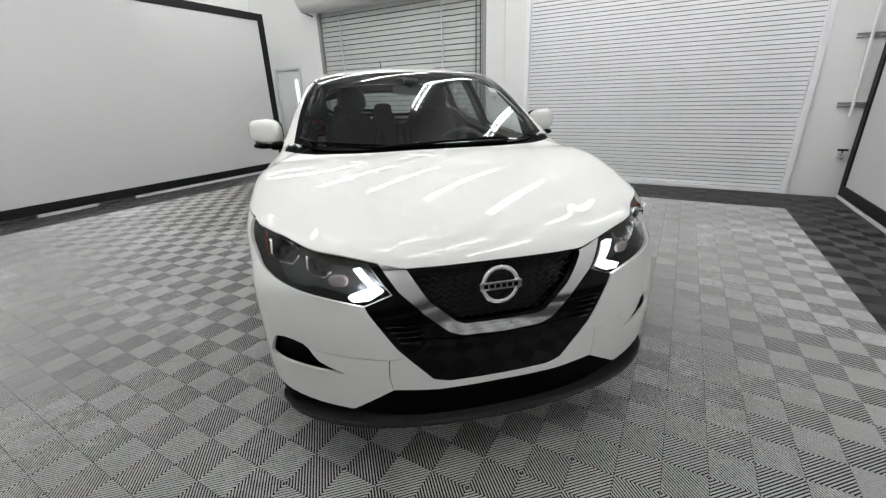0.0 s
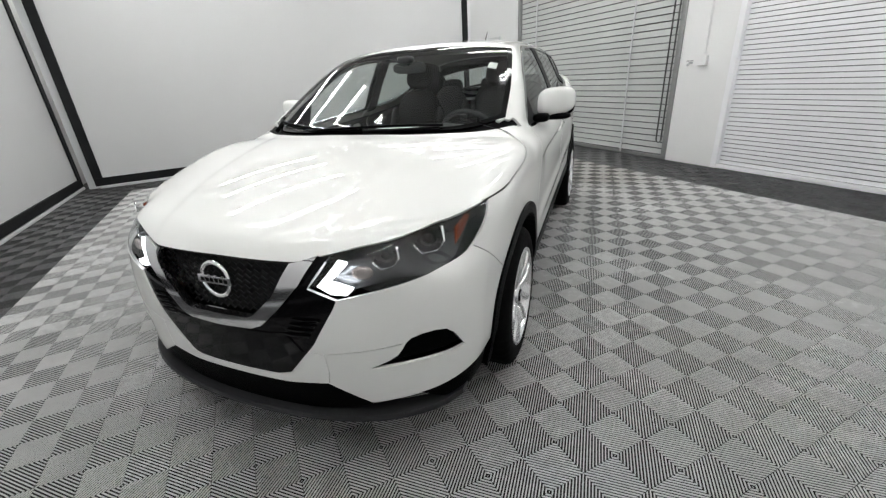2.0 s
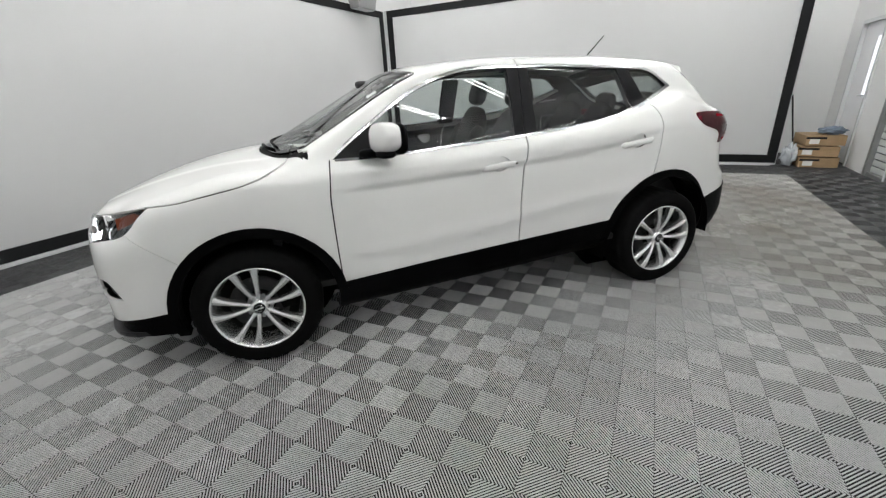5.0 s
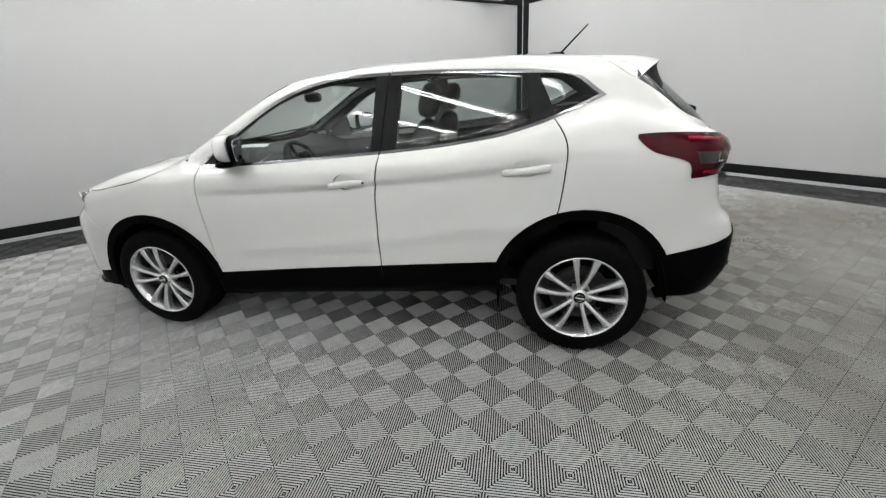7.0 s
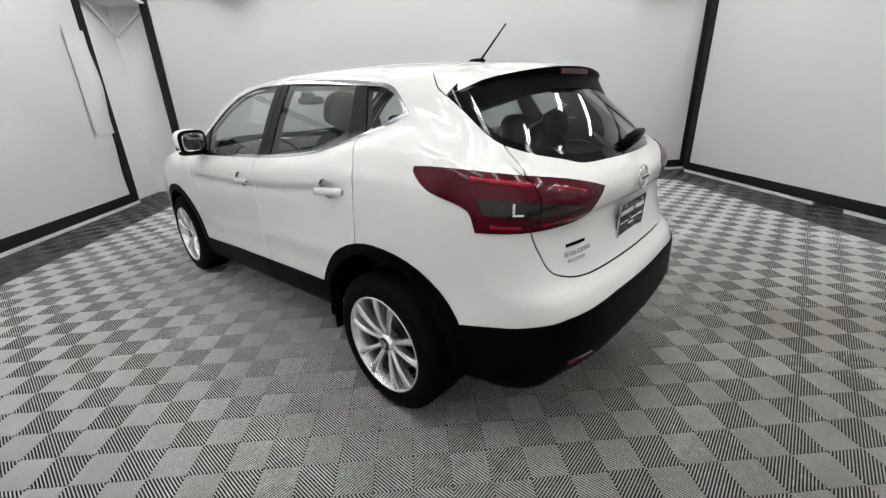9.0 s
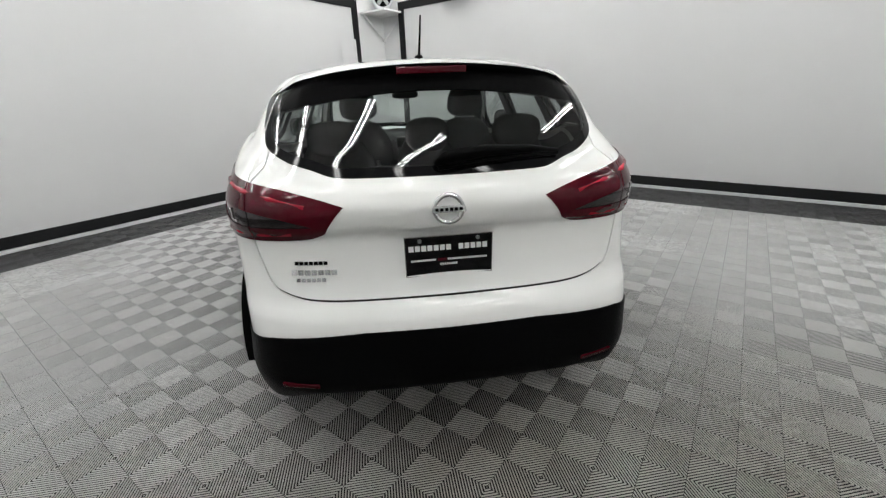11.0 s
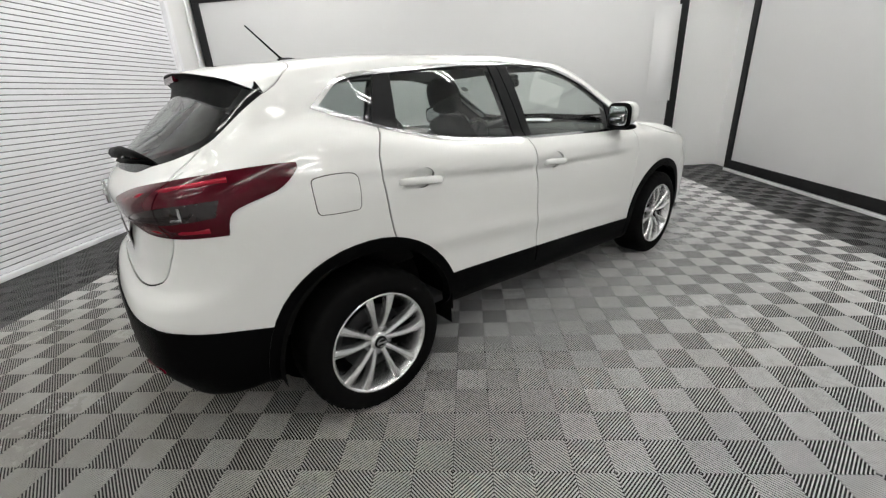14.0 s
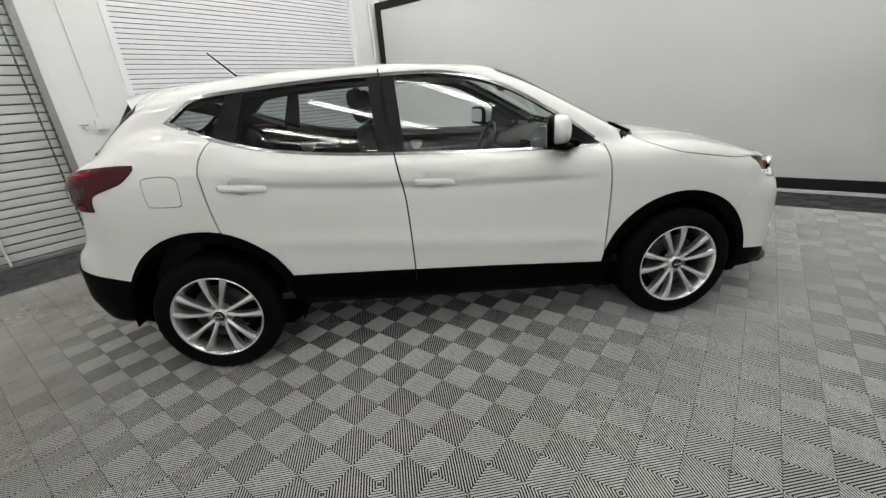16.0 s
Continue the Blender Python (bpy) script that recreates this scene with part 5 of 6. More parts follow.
for x in (-0.10, 0.10):
    bm = bmesh.new()
    tube(bm, [pm @ Vector((x, 0.001, 0.058)), pm @ Vector((x, 0.006, 0.058))], 0.007, 8)
    part("plate_screw", bm, M_BOLT, plate)
# name plates on the tailgate as plain bars
for x0, x1, z, h, mm in ((0.415, 0.530, 0.880, 0.012, M_CLAD), (0.385, 0.545, 0.848, 0.018, M_CHROME), (0.425, 0.530, 0.822, 0.013, M_CHROME)):
    n = max(4, int((x1 - x0) / (h * 1.25)))
    badge = None
    for k in range(n):
        x = x0 + (x1 - x0) * (k + 0.45) / n
        q, nn = rear_at(x, z)
        m = Matrix.Translation(q) @ nn.to_track_quat("Y", "Z").to_matrix().to_4x4()
        bm = bmesh.new()
        box(bm, -(x1 - x0) / n * 0.40, (x1 - x0) / n * 0.40, -0.001, 0.003, -h / 2, h / 2, 0, m)
        if badge is None:
            badge = part("name_badge", bm, mm, gate, "small name badge as plain bars")
        else:
            part("badge_bar", bm, mm, badge)

# honeycomb in the grille
bm = bmesh.new()
for r in range(10):
    z = 0.640 + r * 0.0195
    half = np.interp(z, [0.631, 0.642, 0.719, 0.822], [0.135, 0.160, 0.246, 0.312]) + 0.01
    pts = []
    k = 0
    x = -half
    while x <= half:
        yy = front_at(abs(x), z)[0].y + 0.030
        pts.append((x, yy, z + (0.0065 if (k + r) % 2 else -0.0065)))
        x += 0.017
        k += 1
    tube(bm, pts, 0.0035, 5)
part("grille_mesh", bm, M_PILLAR, car, "gloss black honeycomb mesh")
for s in (1, -1):
    for k in range(4):
        bm = bmesh.new()
        z = 0.575 + k * 0.020
        x0, x1 = 0.262 + 0.012 * k, 0.352 + 0.014 * k
        a, b = front_at(x0, z)[0], front_at(x1, z)[0]
        tube(bm, [a + Vector((0, 0.002, 0)), (a + b) / 2 + Vector((0, -0.004, 0)), b + Vector((0, 0.002, 0))], 0.0045, 6)
        part("grille_fin", bm if s > 0 else mirrored(bm), M_GLOSS, car, "gloss black fin")

# thin blade under the front bumper, standing out from the lip
bm = bmesh.new()
rings = []
for i in range(41):
    u = 2 * i / 40 - 1
    x = 0.80 * math.copysign(abs(u) ** 0.9, u)
    q = front_at(abs(x), 0.262)[0]
    z = 0.222 + 0.030 * abs(u) ** 3
    out = 0.030 - 0.012 * abs(u) ** 4
    rings.append([bm.verts.new((x, q.y + dy, z + dz)) for dy, dz in ((0.07, 0.016), (-out + 0.006, 0.024), (-out, 0.016), (-out, 0.004), (-out + 0.008, -0.004), (0.07, -0.004))])
for a, b in zip(rings, rings[1:]):
    for i in range(6):
        bm.faces.new((a[i], a[(i + 1) % 6], b[(i + 1) % 6], b[i]))
bm.faces.new(rings[0])
bm.faces.new(rings[-1])
bmesh.ops.recalc_face_normals(bm, faces=bm.faces[:])
part("lip_blade", bm, M_BLADE, car, "dark grey plastic blade under the bumper")

# spoiler: white top running out from the roof, black underside and side fins, red lamp
def root(u):
    """Where the spoiler leaves the roof, u from -1 to 1."""
    x = 0.634 * abs(u)
    y = float(np.interp(x, [0, 0.3, 0.473, 0.55, 0.585, 0.623, 0.634], [1.384, 1.376, 1.379, 1.403, 1.437, 1.490, 1.545]))
    z = 1.411 if abs(u) > 0.999 else top_at(x, y)[0].z
    return Vector((math.copysign(x, u), y, z - 0.004))


def trail(u):
    x = 0.52 * u
    return Vector((x, 1.745 - 0.36 * x * x - 0.02 * abs(u) ** 8, 1.511 - 0.16 * x * x - 0.008 * abs(u) ** 8))


def under(u):
    """Where the spoiler's underside meets the rear window."""
    z = 1.418 - 0.072 * u * u
    if abs(u) > 0.999:
        return Vector((math.copysign(0.628, u), 1.622, 1.352))
    q = rear_at(0.60 * abs(u), z)[0]
    return Vector((math.copysign(q.x, u), q.y - 0.004, z))


bm_t, bm_u = bmesh.new(), bmesh.new()
nx, ny = 44, 8
top_rows, low_rows = [], []
for i in range(nx + 1):
    u = math.sin(math.pi / 2 * (2 * i / nx - 1))
    p, q, g = root(u), trail(u), under(u)
    a = []
    for k in range(ny + 1):
        t = k / ny
        a.append(bm_t.verts.new(p.lerp(q, t) + Vector((0, 0, 0.002 + 0.010 * math.sin(math.pi * t) * (1 - abs(u) ** 4)))))
    top_rows.append(a)
    lip = q + Vector((0, -0.006, -0.018 * (1 - 0.4 * abs(u) ** 6)))
    low_rows.append([bm_u.verts.new(q)] + [bm_u.verts.new(lip.lerp(g, t) + Vector((0, -0.02, 0.025)) * math.sin(math.pi * t) * (1 - abs(u) ** 4)) for t in (0, 0.2, 0.4, 0.6, 0.8, 1.0)])
for rows, bm in ((top_rows, bm_t), (low_rows, bm_u)):
    for a, b in zip(rows, rows[1:]):
        for k in range(len(a) - 1):
            bm.faces.new((a[k], b[k], b[k + 1], a[k + 1]))
    bmesh.ops.recalc_face_normals(bm, faces=bm.faces[:])
for f in bm_t.faces:
    if f.normal.z < 0:
        f.normal_flip()
sp = part("spoiler", bm_t, M_PAINT, gate, "white roof spoiler", True)
part("spoiler_underside", bm_u, M_CLAD, sp, "black spoiler underside", True)
for s in (1, -1):
    bm = bmesh.new()
    A, B, D = root(1) - Vector((0.004, 0, 0.004)), trail(1) - Vector((0.002, 0.004, 0.012)), under(1) + Vector((0.002, 0, 0))
    rows = [[bm.verts.new(A.lerp(B, t) - Vector((d, 0, 0))) for t in (0, 0.25, 0.5, 0.75, 1)] + [bm.verts.new(D - Vector((d, 0, 0)))] for d in (0.0, 0.012)]
    bm.faces.new(rows[0])
    bm.faces.new(rows[1][::-1])
    for k in range(6):
        bm.faces.new((rows[0][k], rows[1][k], rows[1][(k + 1) % 6], rows[0][(k + 1) % 6]))
    bmesh.ops.recalc_face_normals(bm, faces=bm.faces[:])
    part("spoiler_fin", bm if s > 0 else mirrored(bm), M_CLAD, sp, "black side fin")
bm = bmesh.new()
box(bm, -0.13, 0.13, 1.722, 1.743, 1.478, 1.503, 0.004)
part("brake_light", bm, M_RED, sp, "dark red high brake light")

# wipers
def wiper(points, r, name, label, parent):
    bm = bmesh.new()
    tube(bm, points, r, 8)
    return part(name, bm, M_CLAD, parent, label, True)


def on_screen(x, y, up=0.012):
    q, n = top_at(abs(x), y)
    return Vector((q.x if x > 0 else -q.x, q.y, q.z)) + Vector((n.x * (1 if x > 0 else -1), n.y, n.z)) * up


for pts in (((0.06, -1.232), (0.22, -1.205), (0.44, -1.135)), ((-0.62, -1.09), (-0.64, -1.03), (-0.69, -0.93))):
    w = wiper([on_screen(x, y, 0.006) for x, y in pts], [0.012, 0.009, 0.006], "wiper_arm", "black wiper arm", car)
blade = [(-0.30 + 0.075 * k, -1.192 + 0.13 * (max(0, k - 3) / 7) ** 1.5 * 0.6) for k in range(11)]
wiper([on_screen(x, y, 0.007) for x, y in blade], 0.007, "wiper_blade", "black rubber wiper blade", car)
blade = [(-0.695 + 0.055 * k, -0.945 - 0.25 * (k / 9) ** 0.7) for k in range(10)]
wiper([on_screen(x, y, 0.007) for x, y in blade], 0.007, "wiper_blade", "black rubber wiper blade", car)


# small service sticker behind the windscreen
bm = bmesh.new()
grid = [[bm.verts.new(on_screen(x, y, -0.005)) for y in (-0.590, -0.563, -0.535)] for x in (0.535, 0.560, 0.585)]
for p, q in zip(grid, grid[1:]):
    for i in range(2):
        bm.faces.new((p[i], q[i], q[i + 1], p[i + 1]))
part("service_sticker", bm, M_FIX, car, "small white sticker on the windscreen")


def on_gate(x, z, up=0.012):
    q, n = rear_at(abs(x), z)
    return Vector((q.x if x > 0 else -q.x, q.y, q.z)) + Vector((n.x * (1 if x > 0 else -1), n.y, n.z)) * up


wiper([on_gate(0.03, 1.183, 0.01), on_gate(0.0, 1.190, 0.03), on_gate(-0.14, 1.203, 0.032), on_gate(-0.30, 1.203, 0.025), on_gate(-0.42, 1.194, 0.016)], [0.010, 0.024, 0.020, 0.014, 0.006], "rear_wiper", "black rear wiper arm", gate)
wiper([on_gate(0.02, 1.172, 0.006), on_gate(-0.2, 1.186, 0.008), on_gate(-0.42, 1.19, 0.008)], 0.008, "rear_wiper_blade", "black rubber rear wiper blade", gate)

# aerial
b0 = top_at(0, 1.20)[0]
bm = bmesh.new()
blob(bm, (0, 1.19, b0.z + 0.004), (0.020, 0.055, 0.014), 2.2)
aer = part("aerial_foot", bm, M_CLAD, car, "black aerial foot", True)
bm = bmesh.new()
tube(bm, [(0, 1.215, b0.z + 0.008), (0, 1.23, b0.z + 0.022), (-0.001, 1.368, 1.724)], [0.009, 0.0055, 0.0035], 8)
part("aerial", bm, M_CLAD, aer, "thin black rod aerial", True)

# ---- cabin ----
def lining(name, mat, side, kinds, offset, label):
    ob = panel(name, mat, car, side, kinds, offset, 0.0, label)
    return ob


lining("headliner", M_LINER, 0, ["roof", "spoiler_root"], -0.045, "pale grey headliner")
lining("gate_lining", M_CABIN, 0, ["tailgate"], -0.05, "dark tailgate lining")
for s in (1, -1):
    lining("door_card", M_CABIN, s, ["front_door"], -0.06, "dark front door card")
    lining("door_card", M_CABIN, s, ["rear_door"], -0.06, "dark rear door card")
    lining("side_lining", M_CABIN, s, ["body_side", "pillar", "gap"], -0.04, "dark pillar and side lining")
part("cabin_floor", boxes((-0.80, 0.80, -1.15, 1.55, 0.36, 0.40), bevel=0.005), M_CABIN, car, "dark cabin carpet")
part("bulkhead", boxes((-0.78, 0.78, -1.20, -1.16, 0.36, 1.02)), M_CABIN, car)
part("load_floor", boxes((-0.62, 0.62, 1.42, 1.88, 0.40, 0.72), bevel=0.01), M_CABIN, car)
part("parcel_shelf", boxes((-0.62, 0.62, 1.38, 1.84, 1.075, 1.095), bevel=0.004), M_CABIN, car, "dark parcel shelf")

# dashboard
bm = bmesh.new()
prof = [(-1.18, 1.045), (-1.05, 1.075), (-0.90, 1.075), (-0.78, 1.055), (-0.70, 1.02), (-0.66, 0.95), (-0.66, 0.85), (-0.72, 0.72), (-0.75, 0.50)]
rows = []
for i in range(17):
    x = -0.76 + 1.52 * i / 16
    hump = 0.035 * math.exp(-((x - 0.36) / 0.17) ** 2)
    rows.append([bm.verts.new((x, y + 0.10 * (x / 0.76) ** 2 * (1 if y < -1.0 else 0.3), z + (hump if -1.0 < y < -0.68 else 0))) for y, z in prof])
for a, b in zip(rows, rows[1:]):
    for k in range(len(prof) - 1):
        bm.faces.new((a[k], a[k + 1], b[k + 1], b[k]))
bmesh.ops.recalc_face_normals(bm, faces=bm.faces[:])
dash = part("dashboard", bm, M_CABIN, car, "charcoal dashboard", True)
part("display", boxes((-0.10, 0.10, -0.675, -0.655, 0.93, 1.03), bevel=0.006), M_GLOSS, dash, "dark display screen")
part("console", boxes((-0.11, 0.11, -0.72, 0.25, 0.40, 0.66), bevel=0.03), M_CABIN, car, "centre console")
# paper on the dashboard
bm = bmesh.new()
m = pose(0.10, -0.98, 1.088, 4, 0, 25)
n = 8
g = [[bm.verts.new(m @ Vector((-0.14 + 0.28 * i / n, -0.10 + 0.2 * k / n, 0.012 * math.sin(2.5 * i / n) + 0.01 * math.cos(3 * k / n)))) for k in range(n + 1)] for i in range(n + 1)]
for i in range(n):
    for k in range(n):
        bm.faces.new((g[i][k], g[i + 1][k], g[i + 1][k + 1], g[i][k + 1]))
tagged(mesh_object("paper_sheet", bm, material("white_paper", (0.8, 0.8, 0.8), 0.8, grain=0.02), None, "", True), "blank white paper sheet lying on the dashboard", "paper")

# steering wheel
bm = bmesh.new()
m = pose(0.36, -0.44, 0.97, -65, 0, 0)
ring = [[None] * 10 for _ in range(36)]
for k in range(36):
    a = 2 * math.pi * k / 36
    for i in range(10):
        b = 2 * math.pi * i / 10
        ring[k][i] = bm.verts.new(m @ Vector(((0.182 + 0.015 * math.cos(b)) * math.cos(a), (0.182 + 0.015 * math.cos(b)) * math.sin(a), 0.015 * math.sin(b))))
for k in range(36):
    for i in range(10):
        bm.faces.new((ring[k][i], ring[(k + 1) % 36][i], ring[(k + 1) % 36][(i + 1) % 10], ring[k][(i + 1) % 10]))
st = part("steering_wheel", bm, M_CABIN, car, "black steering wheel", True)
bm = bmesh.new()
blob(bm, (0, 0, -0.02), (0.075, 0.065, 0.035), 3)
box(bm, -0.175, 0.175, -0.022, 0.022, -0.035, -0.015, 0.006)
box(bm, -0.02, 0.02, -0.175, 0, -0.035, -0.015, 0.006)
bm.transform(m)
part("steering_boss", bm, M_CABIN, st, "", True)
bm = bmesh.new()
tube(bm, [m @ Vector((0, 0, -0.03)), m @ Vector((0, 0, -0.30))], 0.04, 10)
part("steering_column", bm, M_CABIN, st)

# inner mirror
bm = bmesh.new()
blob(bm, (0.0, -0.50, 1.405), (0.115, 0.018, 0.034), 3.2)
mi = part("inner_mirror", bm, M_CABIN, car, "dark inner mirror", True)
bm = bmesh.new()
tube(bm, [(0, -0.51, 1.42), (0, -0.555, 1.455)], 0.012, 8)
part("mirror_stalk", bm, M_CABIN, mi)
bm = bmesh.new()
blob(bm, (0.0, -0.545, 1.450), (0.05, 0.045, 0.022), 3)
part("sensor_cover", bm, M_CABIN, mi, "", True)


def seat(x, y, back_tilt, wide, head=True, name="seat"):
    bm = bmesh.new()
    blob(bm, (x, y, 0.62), (wide, 0.25, 0.085), 3.4)
    blob(bm, (x - wide * 0.85, y, 0.64), (0.045, 0.23, 0.075), 2.6)
    blob(bm, (x + wide * 0.85, y, 0.64), (0.045, 0.23, 0.075), 2.6)
    box(bm, x - wide * 0.8, x + wide * 0.8, y - 0.18, y + 0.2, 0.40, 0.56)
    ob = part(name, bm, M_CLOTH, car, "charcoal cloth seat", True)
    m = Matrix.Translation((x, y + 0.22, 0.64)) @ Matrix.Rotation(radians(-back_tilt), 4, "X")
    bm = bmesh.new()
    blob(bm, (0, 0, 0.30), (wide * 0.98, 0.075, 0.33), 3.2)
    for v in bm.verts:
        v.co.x *= 1 - 0.22 * max(0, v.co.z - 0.25) / 0.35
    blob(bm, (-wide * 0.84, -0.03, 0.24), (0.045, 0.075, 0.24), 2.6)
    blob(bm, (wide * 0.84, -0.03, 0.24), (0.045, 0.075, 0.24), 2.6)
    bm.transform(m)
    part("backrest", bm, M_CLOTH, ob, "", True)
    if head:
        bm = bmesh.new()
        blob(bm, (0, -0.02, 0.735), (0.130, 0.055, 0.10), 2.8)
        for v in bm.verts:
            v.co.x *= 1 - 0.18 * (v.co.z - 0.66) / 0.2
        bm.transform(m)
        part("headrest", bm, M_CLOTH, ob, "", True)
        for dx in (-0.06, 0.06):
            bm = bmesh.new()
            tube(bm, [m @ Vector((dx, -0.01, 0.58)), m @ Vector((dx, -0.01, 0.68))], 0.006, 6)
            part("headrest_post", bm, M_CHROME, ob)
    return ob


seat(0.36, 0.05, 16, 0.25)
seat(-0.36, 0.05, 16, 0.25)
bench = seat(0.42, 0.98, 18, 0.22, False, "rear_seat")
seat(-0.42, 0.98, 18, 0.22, False, "rear_seat")
seat(0.0, 1.0, 18, 0.18, False, "rear_seat")
for x, w in ((0.42, 0.115), (-0.42, 0.115), (0.0, 0.10)):
    bm = bmesh.new()
    blob(bm, (x, 1.44, 1.235), (w, 0.05, 0.075), 2.8)
    part("headrest", bm, M_CLOTH, bench, "", True)

# ---- fittings and loose things in the room ----
def room_thing(name, label, category):
    return thing(name, label, category, ROOM)


# conduit, socket box and tap between the roller doors
c = room_thing("wall_conduit", "white surface conduit with a socket box on the wall", "conduit")
bm = bmesh.new()
tube(bm, [(NE - 0.014, 0.80, HIGH - 0.02), (NE - 0.014, 0.79, 2.4), (NE - 0.014, 0.775, 1.40)], 0.012, 8)
part("conduit", bm, M_WALL, c)
part("socket_box", boxes((NE - 0.05, NE - 0.002, 0.72, 0.83, 1.27, 1.39), bevel=0.006), M_WALL, c, "white socket box")
c = room_thing("wall_tap", "small painted wall tap on the white wall", "tap")
bm = bmesh.new()
tube(bm, [(NE - 0.002, 0.94, 1.31), (NE - 0.06, 0.94, 1.31), (NE - 0.09, 0.94, 1.28)], 0.013, 8)
part("tap_body", bm, M_POST, c)
bm = bmesh.new()
tube(bm, [(NE - 0.05, 0.90, 1.335), (NE - 0.05, 0.98, 1.335)], 0.007, 6)
part("tap_handle", bm, M_RAIL, c)

# pipe on brackets and a hose tap beside the white roller door
p = room_thing("wall_pipe", "white painted pipe on strut brackets on the wall", "pipe")
bm = bmesh.new()
tube(bm, [(NE - 0.05, -3.66, HIGH - 0.02), (NE - 0.05, -3.67, 2.0), (NE - 0.05, -3.69, 1.0)], 0.016, 10)
part("pipe", bm, M_WALL, p)
for z in (1.11, 1.15, 1.86, 1.90):
    part("strut", boxes((NE - 0.035, NE - 0.002, -3.82, -3.55, z - 0.008, z + 0.008), bevel=0.003), M_RAIL, p, "steel strut bracket")
h = room_thing("hose_tap", "weathered metal hose tap low on the wall", "tap")
bm = bmesh.new()
tube(bm, [(NE - 0.002, -3.72, 0.54), (NE - 0.08, -3.72, 0.54), (NE - 0.11, -3.72, 0.50)], 0.016, 10)
part("tap_body", bm, M_RAIL, h)
bm = bmesh.new()
tube(bm, [(NE - 0.06, -3.72, 0.56), (NE - 0.06, -3.72, 0.60)], 0.008, 8)
tube(bm, [(NE - 0.06, -3.77, 0.60), (NE - 0.06, -3.67, 0.60)], 0.012, 8)
part("tap_handle", bm, M_FRAME, h, "black tap handle")
part("pipe_collar", boxes((NE - 0.03, NE - 0.002, -3.77, -3.67, 0.50, 0.59), bevel=0.01), M_WALL, h)

# hoist chain beside the grey roller door
k = room_thing("hoist_chain", "hanging loop of steel hoist chain by the roller door", "chain")
M_CHAIN = material("dark_chain_steel", (0.10, 0.10, 0.10), 0.5, metal=0.7)
for b in (1.20, 1.28):
    bm = bmesh.new()
    z = 0.28
    i = 0
    while z < DG[2]:
        w = (0.010, 0.004) if i % 2 else (0.004, 0.010)
        box(bm, NE - 0.05 - w[0], NE - 0.05 + w[0], b - w[1], b + w[1], z, z + 0.034)
        z += 0.030
        i += 1
    part("chain_run", bm, M_CHAIN, k)
bm = bmesh.new()
tube(bm, [(NE - 0.05, 1.20, 0.29), (NE - 0.05, 1.215, 0.255), (NE - 0.05, 1.24, 0.245), (NE - 0.05, 1.265, 0.255), (NE - 0.05, 1.28, 0.29)], 0.007, 6)
part("chain_loop", bm, M_CHAIN, k)
part("chain_sheave", boxes((NE - 0.09, NE - 0.01, 1.17, 1.31, DG[2], DG[2] + 0.14), bevel=0.02), M_RAIL, k)

# fan on a shelf in the corner
f = room_thing("corner_fan", "white wall fan on a bracket shelf in the corner", "fan")
CA, CB = SW + 0.30, SE + 0.30
part("shelf", boxes((SW + 0.01, SW + 0.62, SE + 0.01, SE + 0.62, 2.80, 2.83), bevel=0.004), M_WALL, f, "white shelf")
for (a0, b0, a1, b1) in ((SW + 0.56, SE + 0.06, SW + 0.02, SE + 0.06), (SW + 0.06, SE + 0.56, SW + 0.06, SE + 0.02)):
    bm = bmesh.new()
    tube(bm, [(a0, b0, 2.80), (a1, b1, 2.38)], 0.018, 6)
    part("shelf_bracket", bm, M_WALL, f, "white slanting bracket")
bm = bmesh.new()
tube(bm, [(CA - 0.06, CB - 0.06, 3.05), (CA + 0.12, CB + 0.12, 3.05)], 0.19, 24)
part("fan_housing", bm, M_POST, f, "white round fan housing", True)
bm = bmesh.new()
lathe(bm, [(0.0, 0.165), (0.015, 0.15), (0.015, 0.03)], 24)
bm.transform(Matrix.Translation((CA + 0.115, CB + 0.115, 3.05)) @ Matrix.Rotation(radians(45), 4, "Z"))
part("fan_grille", bm, M_CLAD, f, "dark fan grille", True)
for q in range(5):
    bm = bmesh.new()
    box(bm, 0.016, 0.022, -0.03, 0.03, 0.02, 0.15, 0, Matrix.Rotation(2 * math.pi * q / 5, 4, "X"))
    bm.transform(Matrix.Translation((CA + 0.12, CB + 0.12, 3.05)) @ Matrix.Rotation(radians(45), 4, "Z"))
    part("fan_blade", bm, M_RAIL, f)
part("fan_foot", boxes((CA - 0.08, CA + 0.08, CB - 0.08, CB + 0.08, 2.83, 2.90), bevel=0.01), M_POST, f)

# heaters hung over the long screen
def heater(a, b, turn):
    ob = thing("hanging_heater", "grey sheet-metal heater hung above the screen", "heater", ROOM @ pose(a, b, 3.02, 0, 0, turn), "hung heaters")
    bm = bmesh.new()
    vs = box(bm, -0.14, 0.14, -0.30, 0.30, -0.14, 0.14, 0.01)
    for v in vs:
        if v.co.z < 0:
            v.co.x *= 0.72
            v.co.y *= 0.86
    part("heater_case", bm, M_RAIL, ob)
    for y in (-0.2, 0.2):
        bm = bmesh.new()
        tube(bm, [(0, y, 0.13), (0, y, HIGH - 3.03)], 0.006, 6)
        part("heater_chain", bm, M_CHAIN, ob)
    part("heater_grille", boxes((-0.08, 0.08, -0.24, 0.24, -0.146, -0.138)), M_POST, ob)
    return ob


hf = heater(-3.75, 4.45, 0)
copy_thing(hf, ROOM @ pose(-3.75, -2.1, 3.02, 0, 0, 0))

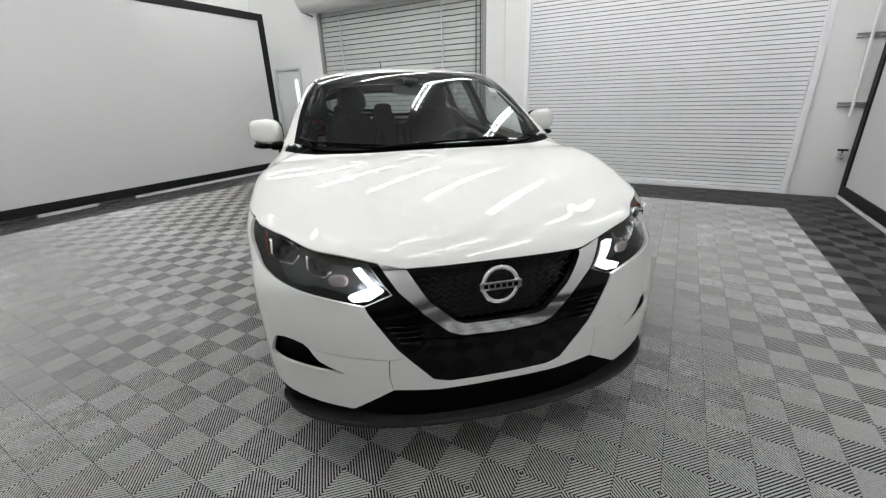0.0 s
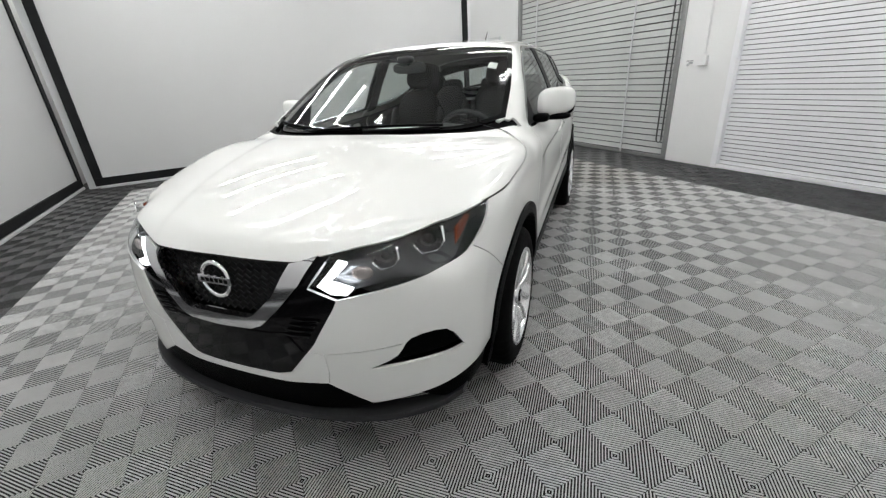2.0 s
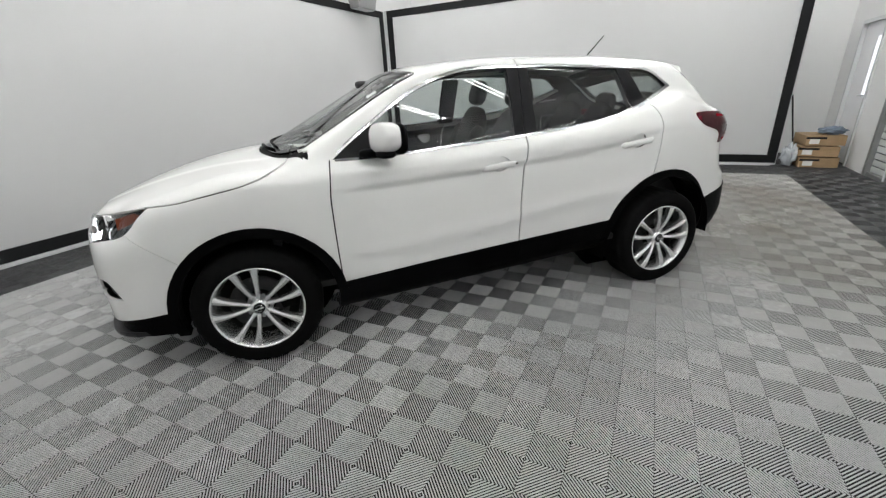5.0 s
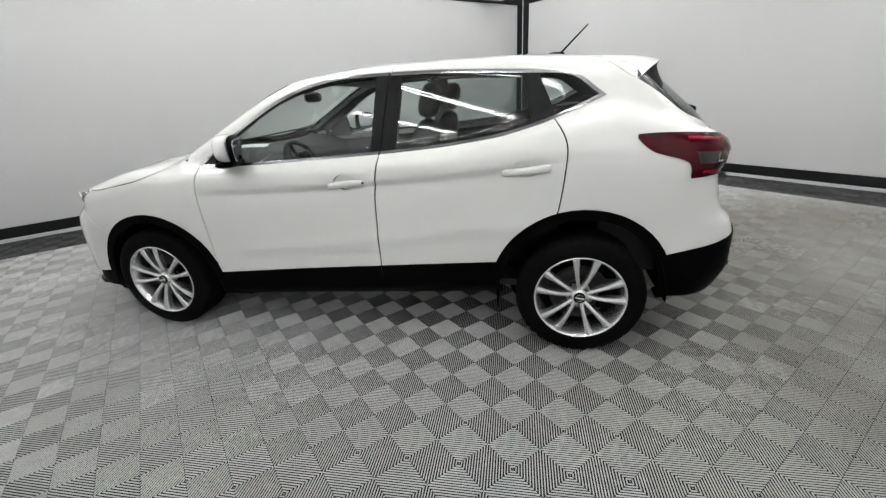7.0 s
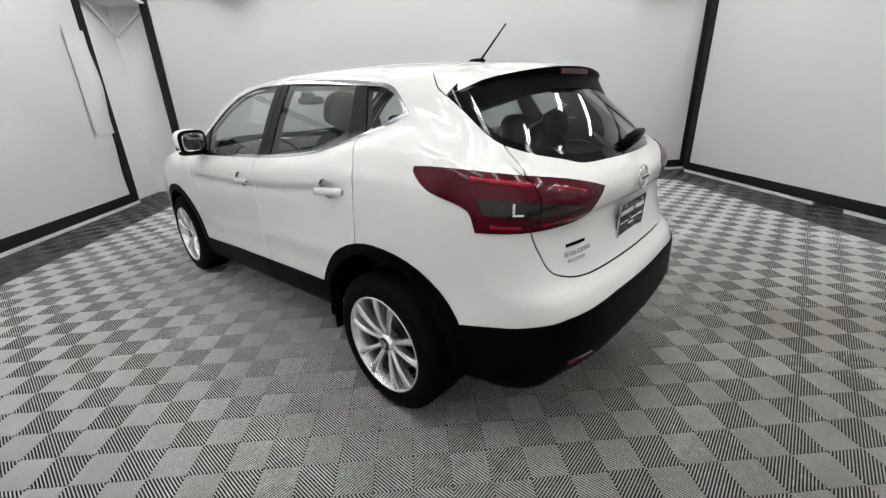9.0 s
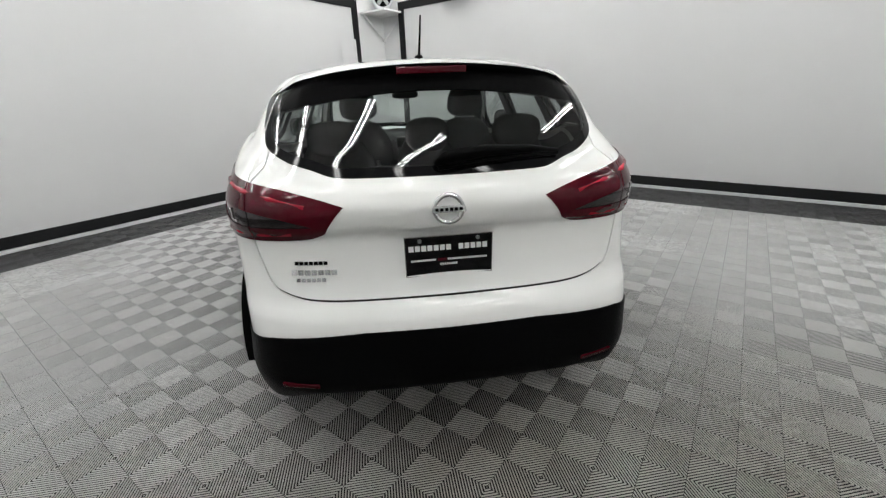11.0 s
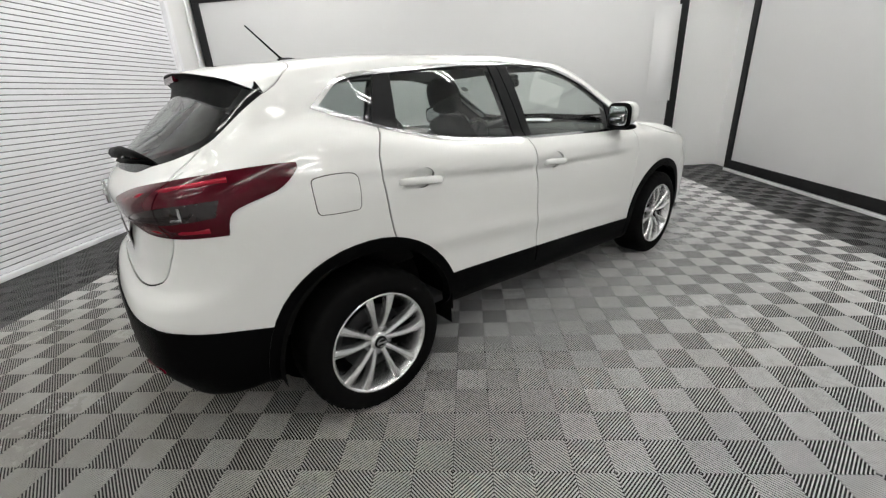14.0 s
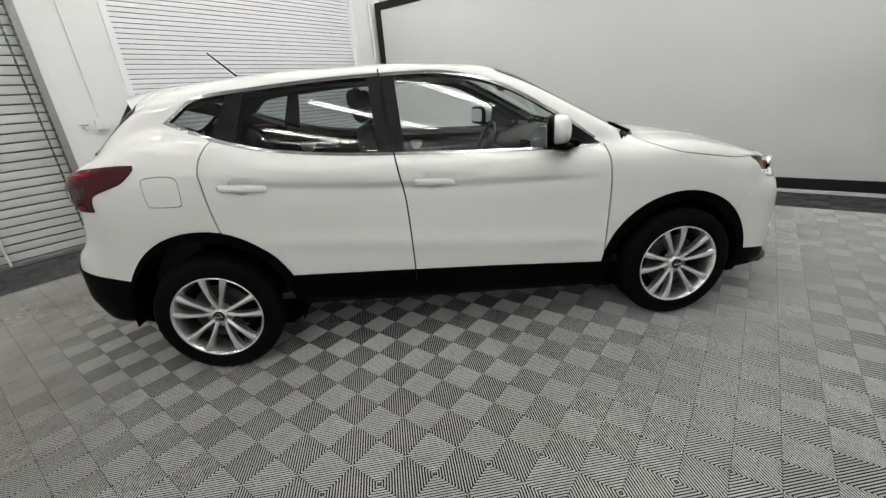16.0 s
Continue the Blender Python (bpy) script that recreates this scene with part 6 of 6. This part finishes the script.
# stacked crates and wrapping behind the far screen's end
M_CRATE = material("pale_crate_wood", (0.36, 0.24, 0.13), 0.7, grain=0.25, grain_size=12, stain=0.15, stain_size=3)
M_LABEL = material("white_label", (0.75, 0.75, 0.73), 0.6)
M_WRAP = material("clear_plastic_wrap", (0.55, 0.58, 0.62), 0.25, grain=0.2, grain_size=14)
for i, (a, b, t) in enumerate(((3.78, 5.62, 3), (3.77, 5.63, -2), (3.79, 5.62, 4))):
    ob = thing("crate", "flat pale wooden crate with a white label, stacked", "crate", ROOM @ pose(a, b, 0.165 * i, 0, 0, t), "stacked crates")
    part("crate_body", boxes((-0.24, 0.24, -0.26, 0.26, 0.002, 0.15), bevel=0.004), M_CRATE, ob)
    part("crate_band", boxes((-0.246, 0.0, -0.264, -0.256, 0.10, 0.13)), M_FRAME, ob, "dark band")
    part("crate_label", boxes((-0.20, -0.08, -0.270, -0.262, 0.03, 0.10)), M_LABEL, ob, "blank white label")
ob = thing("plastic_wrap", "crumpled clear plastic wrap beside the crates", "wrap", ROOM @ pose(3.46, 5.56, 0))
bm = bmesh.new()
bmesh.ops.create_icosphere(bm, subdivisions=4, radius=1)
for v in bm.verts:
    r = 1 + 0.45 * noise.noise(v.co * 2.2) + 0.22 * noise.noise(v.co * 6)
    v.co = Vector((v.co.x * 0.10 * r, v.co.y * 0.14 * r, max(0.002, 0.15 + v.co.z * 0.17 * r)))
part("wrap", bm, M_WRAP, ob, "", True)
ob = thing("leaning_pole", "thin dark pole leaning behind the crates", "pole", ROOM)
bm = bmesh.new()
tube(bm, [(3.62, 5.95, 0.0), (3.42, 6.05, 1.05)], 0.012, 8)
part("pole", bm, M_FRAME, ob)
ob = thing("cloth_bundle", "crumpled blue-grey cloth lying on the crates", "cloth", ROOM @ pose(3.90, 5.55, 0.485))
bm = bmesh.new()
bmesh.ops.create_icosphere(bm, subdivisions=4, radius=1)
for v in bm.verts:
    r = 1 + 0.5 * noise.noise(v.co * 2.5 + Vector((3, 1, 2)))
    v.co = Vector((v.co.x * 0.15 * r, v.co.y * 0.16 * r, max(0.002, 0.05 + v.co.z * 0.06 * r)))
part("cloth", bm, material("blue_grey_cloth", (0.16, 0.20, 0.26), 0.85, grain=0.2, grain_size=40), ob, "", True)

# ---- floor tiles: ribbed squares, three by three to a tile, the ribs turned from square to square ----
SQ = 0.15386
PITCH = SQ * math.sqrt(2) / 20


def tile_mesh(name, mat):
    vs, fs = [], []

    def quad(*p):
        n = len(vs)
        vs.extend(p)
        fs.append((n, n + 1, n + 2, n + 3))

    # the ribs stop short of the slab, whose painted black shades the grooves
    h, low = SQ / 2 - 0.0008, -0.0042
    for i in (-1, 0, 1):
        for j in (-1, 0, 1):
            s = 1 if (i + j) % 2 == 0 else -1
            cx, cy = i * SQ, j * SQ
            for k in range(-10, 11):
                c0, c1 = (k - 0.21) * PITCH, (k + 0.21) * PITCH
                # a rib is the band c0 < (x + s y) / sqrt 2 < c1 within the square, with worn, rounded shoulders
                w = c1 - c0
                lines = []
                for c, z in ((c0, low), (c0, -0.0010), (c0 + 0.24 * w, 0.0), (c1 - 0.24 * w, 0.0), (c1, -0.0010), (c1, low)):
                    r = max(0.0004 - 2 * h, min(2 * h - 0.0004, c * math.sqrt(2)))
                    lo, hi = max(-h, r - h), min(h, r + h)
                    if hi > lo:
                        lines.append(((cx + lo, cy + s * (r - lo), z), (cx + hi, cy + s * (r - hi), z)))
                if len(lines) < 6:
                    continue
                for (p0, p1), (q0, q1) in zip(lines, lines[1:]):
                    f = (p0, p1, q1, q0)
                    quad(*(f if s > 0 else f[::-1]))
    me = bpy.data.meshes.new(name)
    me.from_pydata(vs, [], fs)
    me.materials.append(mat)
    return me


GREY, BLACK = tile_mesh("tile", M_TILE), tile_mesh("tile", M_TILED)
OFF = ROOM.inverted() @ Vector((-0.0208, 0.0853, 0))
# a centre of nested squares is a corner where four squares meet
floor_ob = bpy.data.objects["floor"]
spots = []
for i in range(-11, 12):
    for j in range(-12, 18):
        a, b = OFF.x + (i * 3 + 1.5) * SQ, OFF.y + (j * 3 + 1.5) * SQ
        if SW - 0.1 < a < NE + 0.1 and SE - 0.1 < b < NW + 0.1:
            spots.append((math.hypot(a - 0.1, b - 0.3), a, b, (i + j) % 2, not (-3.40 < a < 3.45 and -3.35 < b < 4.75)))
spots.sort()
rest = {False: [], True: []}
for n, (d, a, b, odd, dark) in enumerate(spots):
    if n < 300:
        t = new("tile", BLACK if dark else GREY)
        t.parent = floor_ob
        t.matrix_parent_inverse = Matrix()
        t.matrix_basis = pose(a, b, 0, 0, 0, 90 * odd)
    else:
        rest[dark].append((a, b, odd))
for dark, rows in rest.items():
    src = BLACK if dark else GREY
    co = np.empty(len(src.vertices) * 3)
    src.vertices.foreach_get("co", co)
    co = co.reshape(-1, 3)
    quads = np.arange(len(co)).reshape(-1, 4)
    V, F = [], []
    for a, b, odd in rows:
        c = co @ np.array([[0, 1, 0], [-1, 0, 0], [0, 0, 1]]) if odd else co
        F.append(quads + sum(len(v) for v in V))
        V.append(c + (a, b, 0))
    if not V:
        continue
    me = bpy.data.meshes.new("outer_tiles")
    me.from_pydata(np.concatenate(V).tolist(), [], np.concatenate(F).tolist())
    me.materials.append(M_TILED if dark else M_TILE)
    t = new("outer_tiles", me)
    t.parent = floor_ob
    t.matrix_parent_inverse = Matrix()
    tagged(t, "outermost black ribbed tiles" if dark else "outermost grey ribbed tiles", kind="stuff")
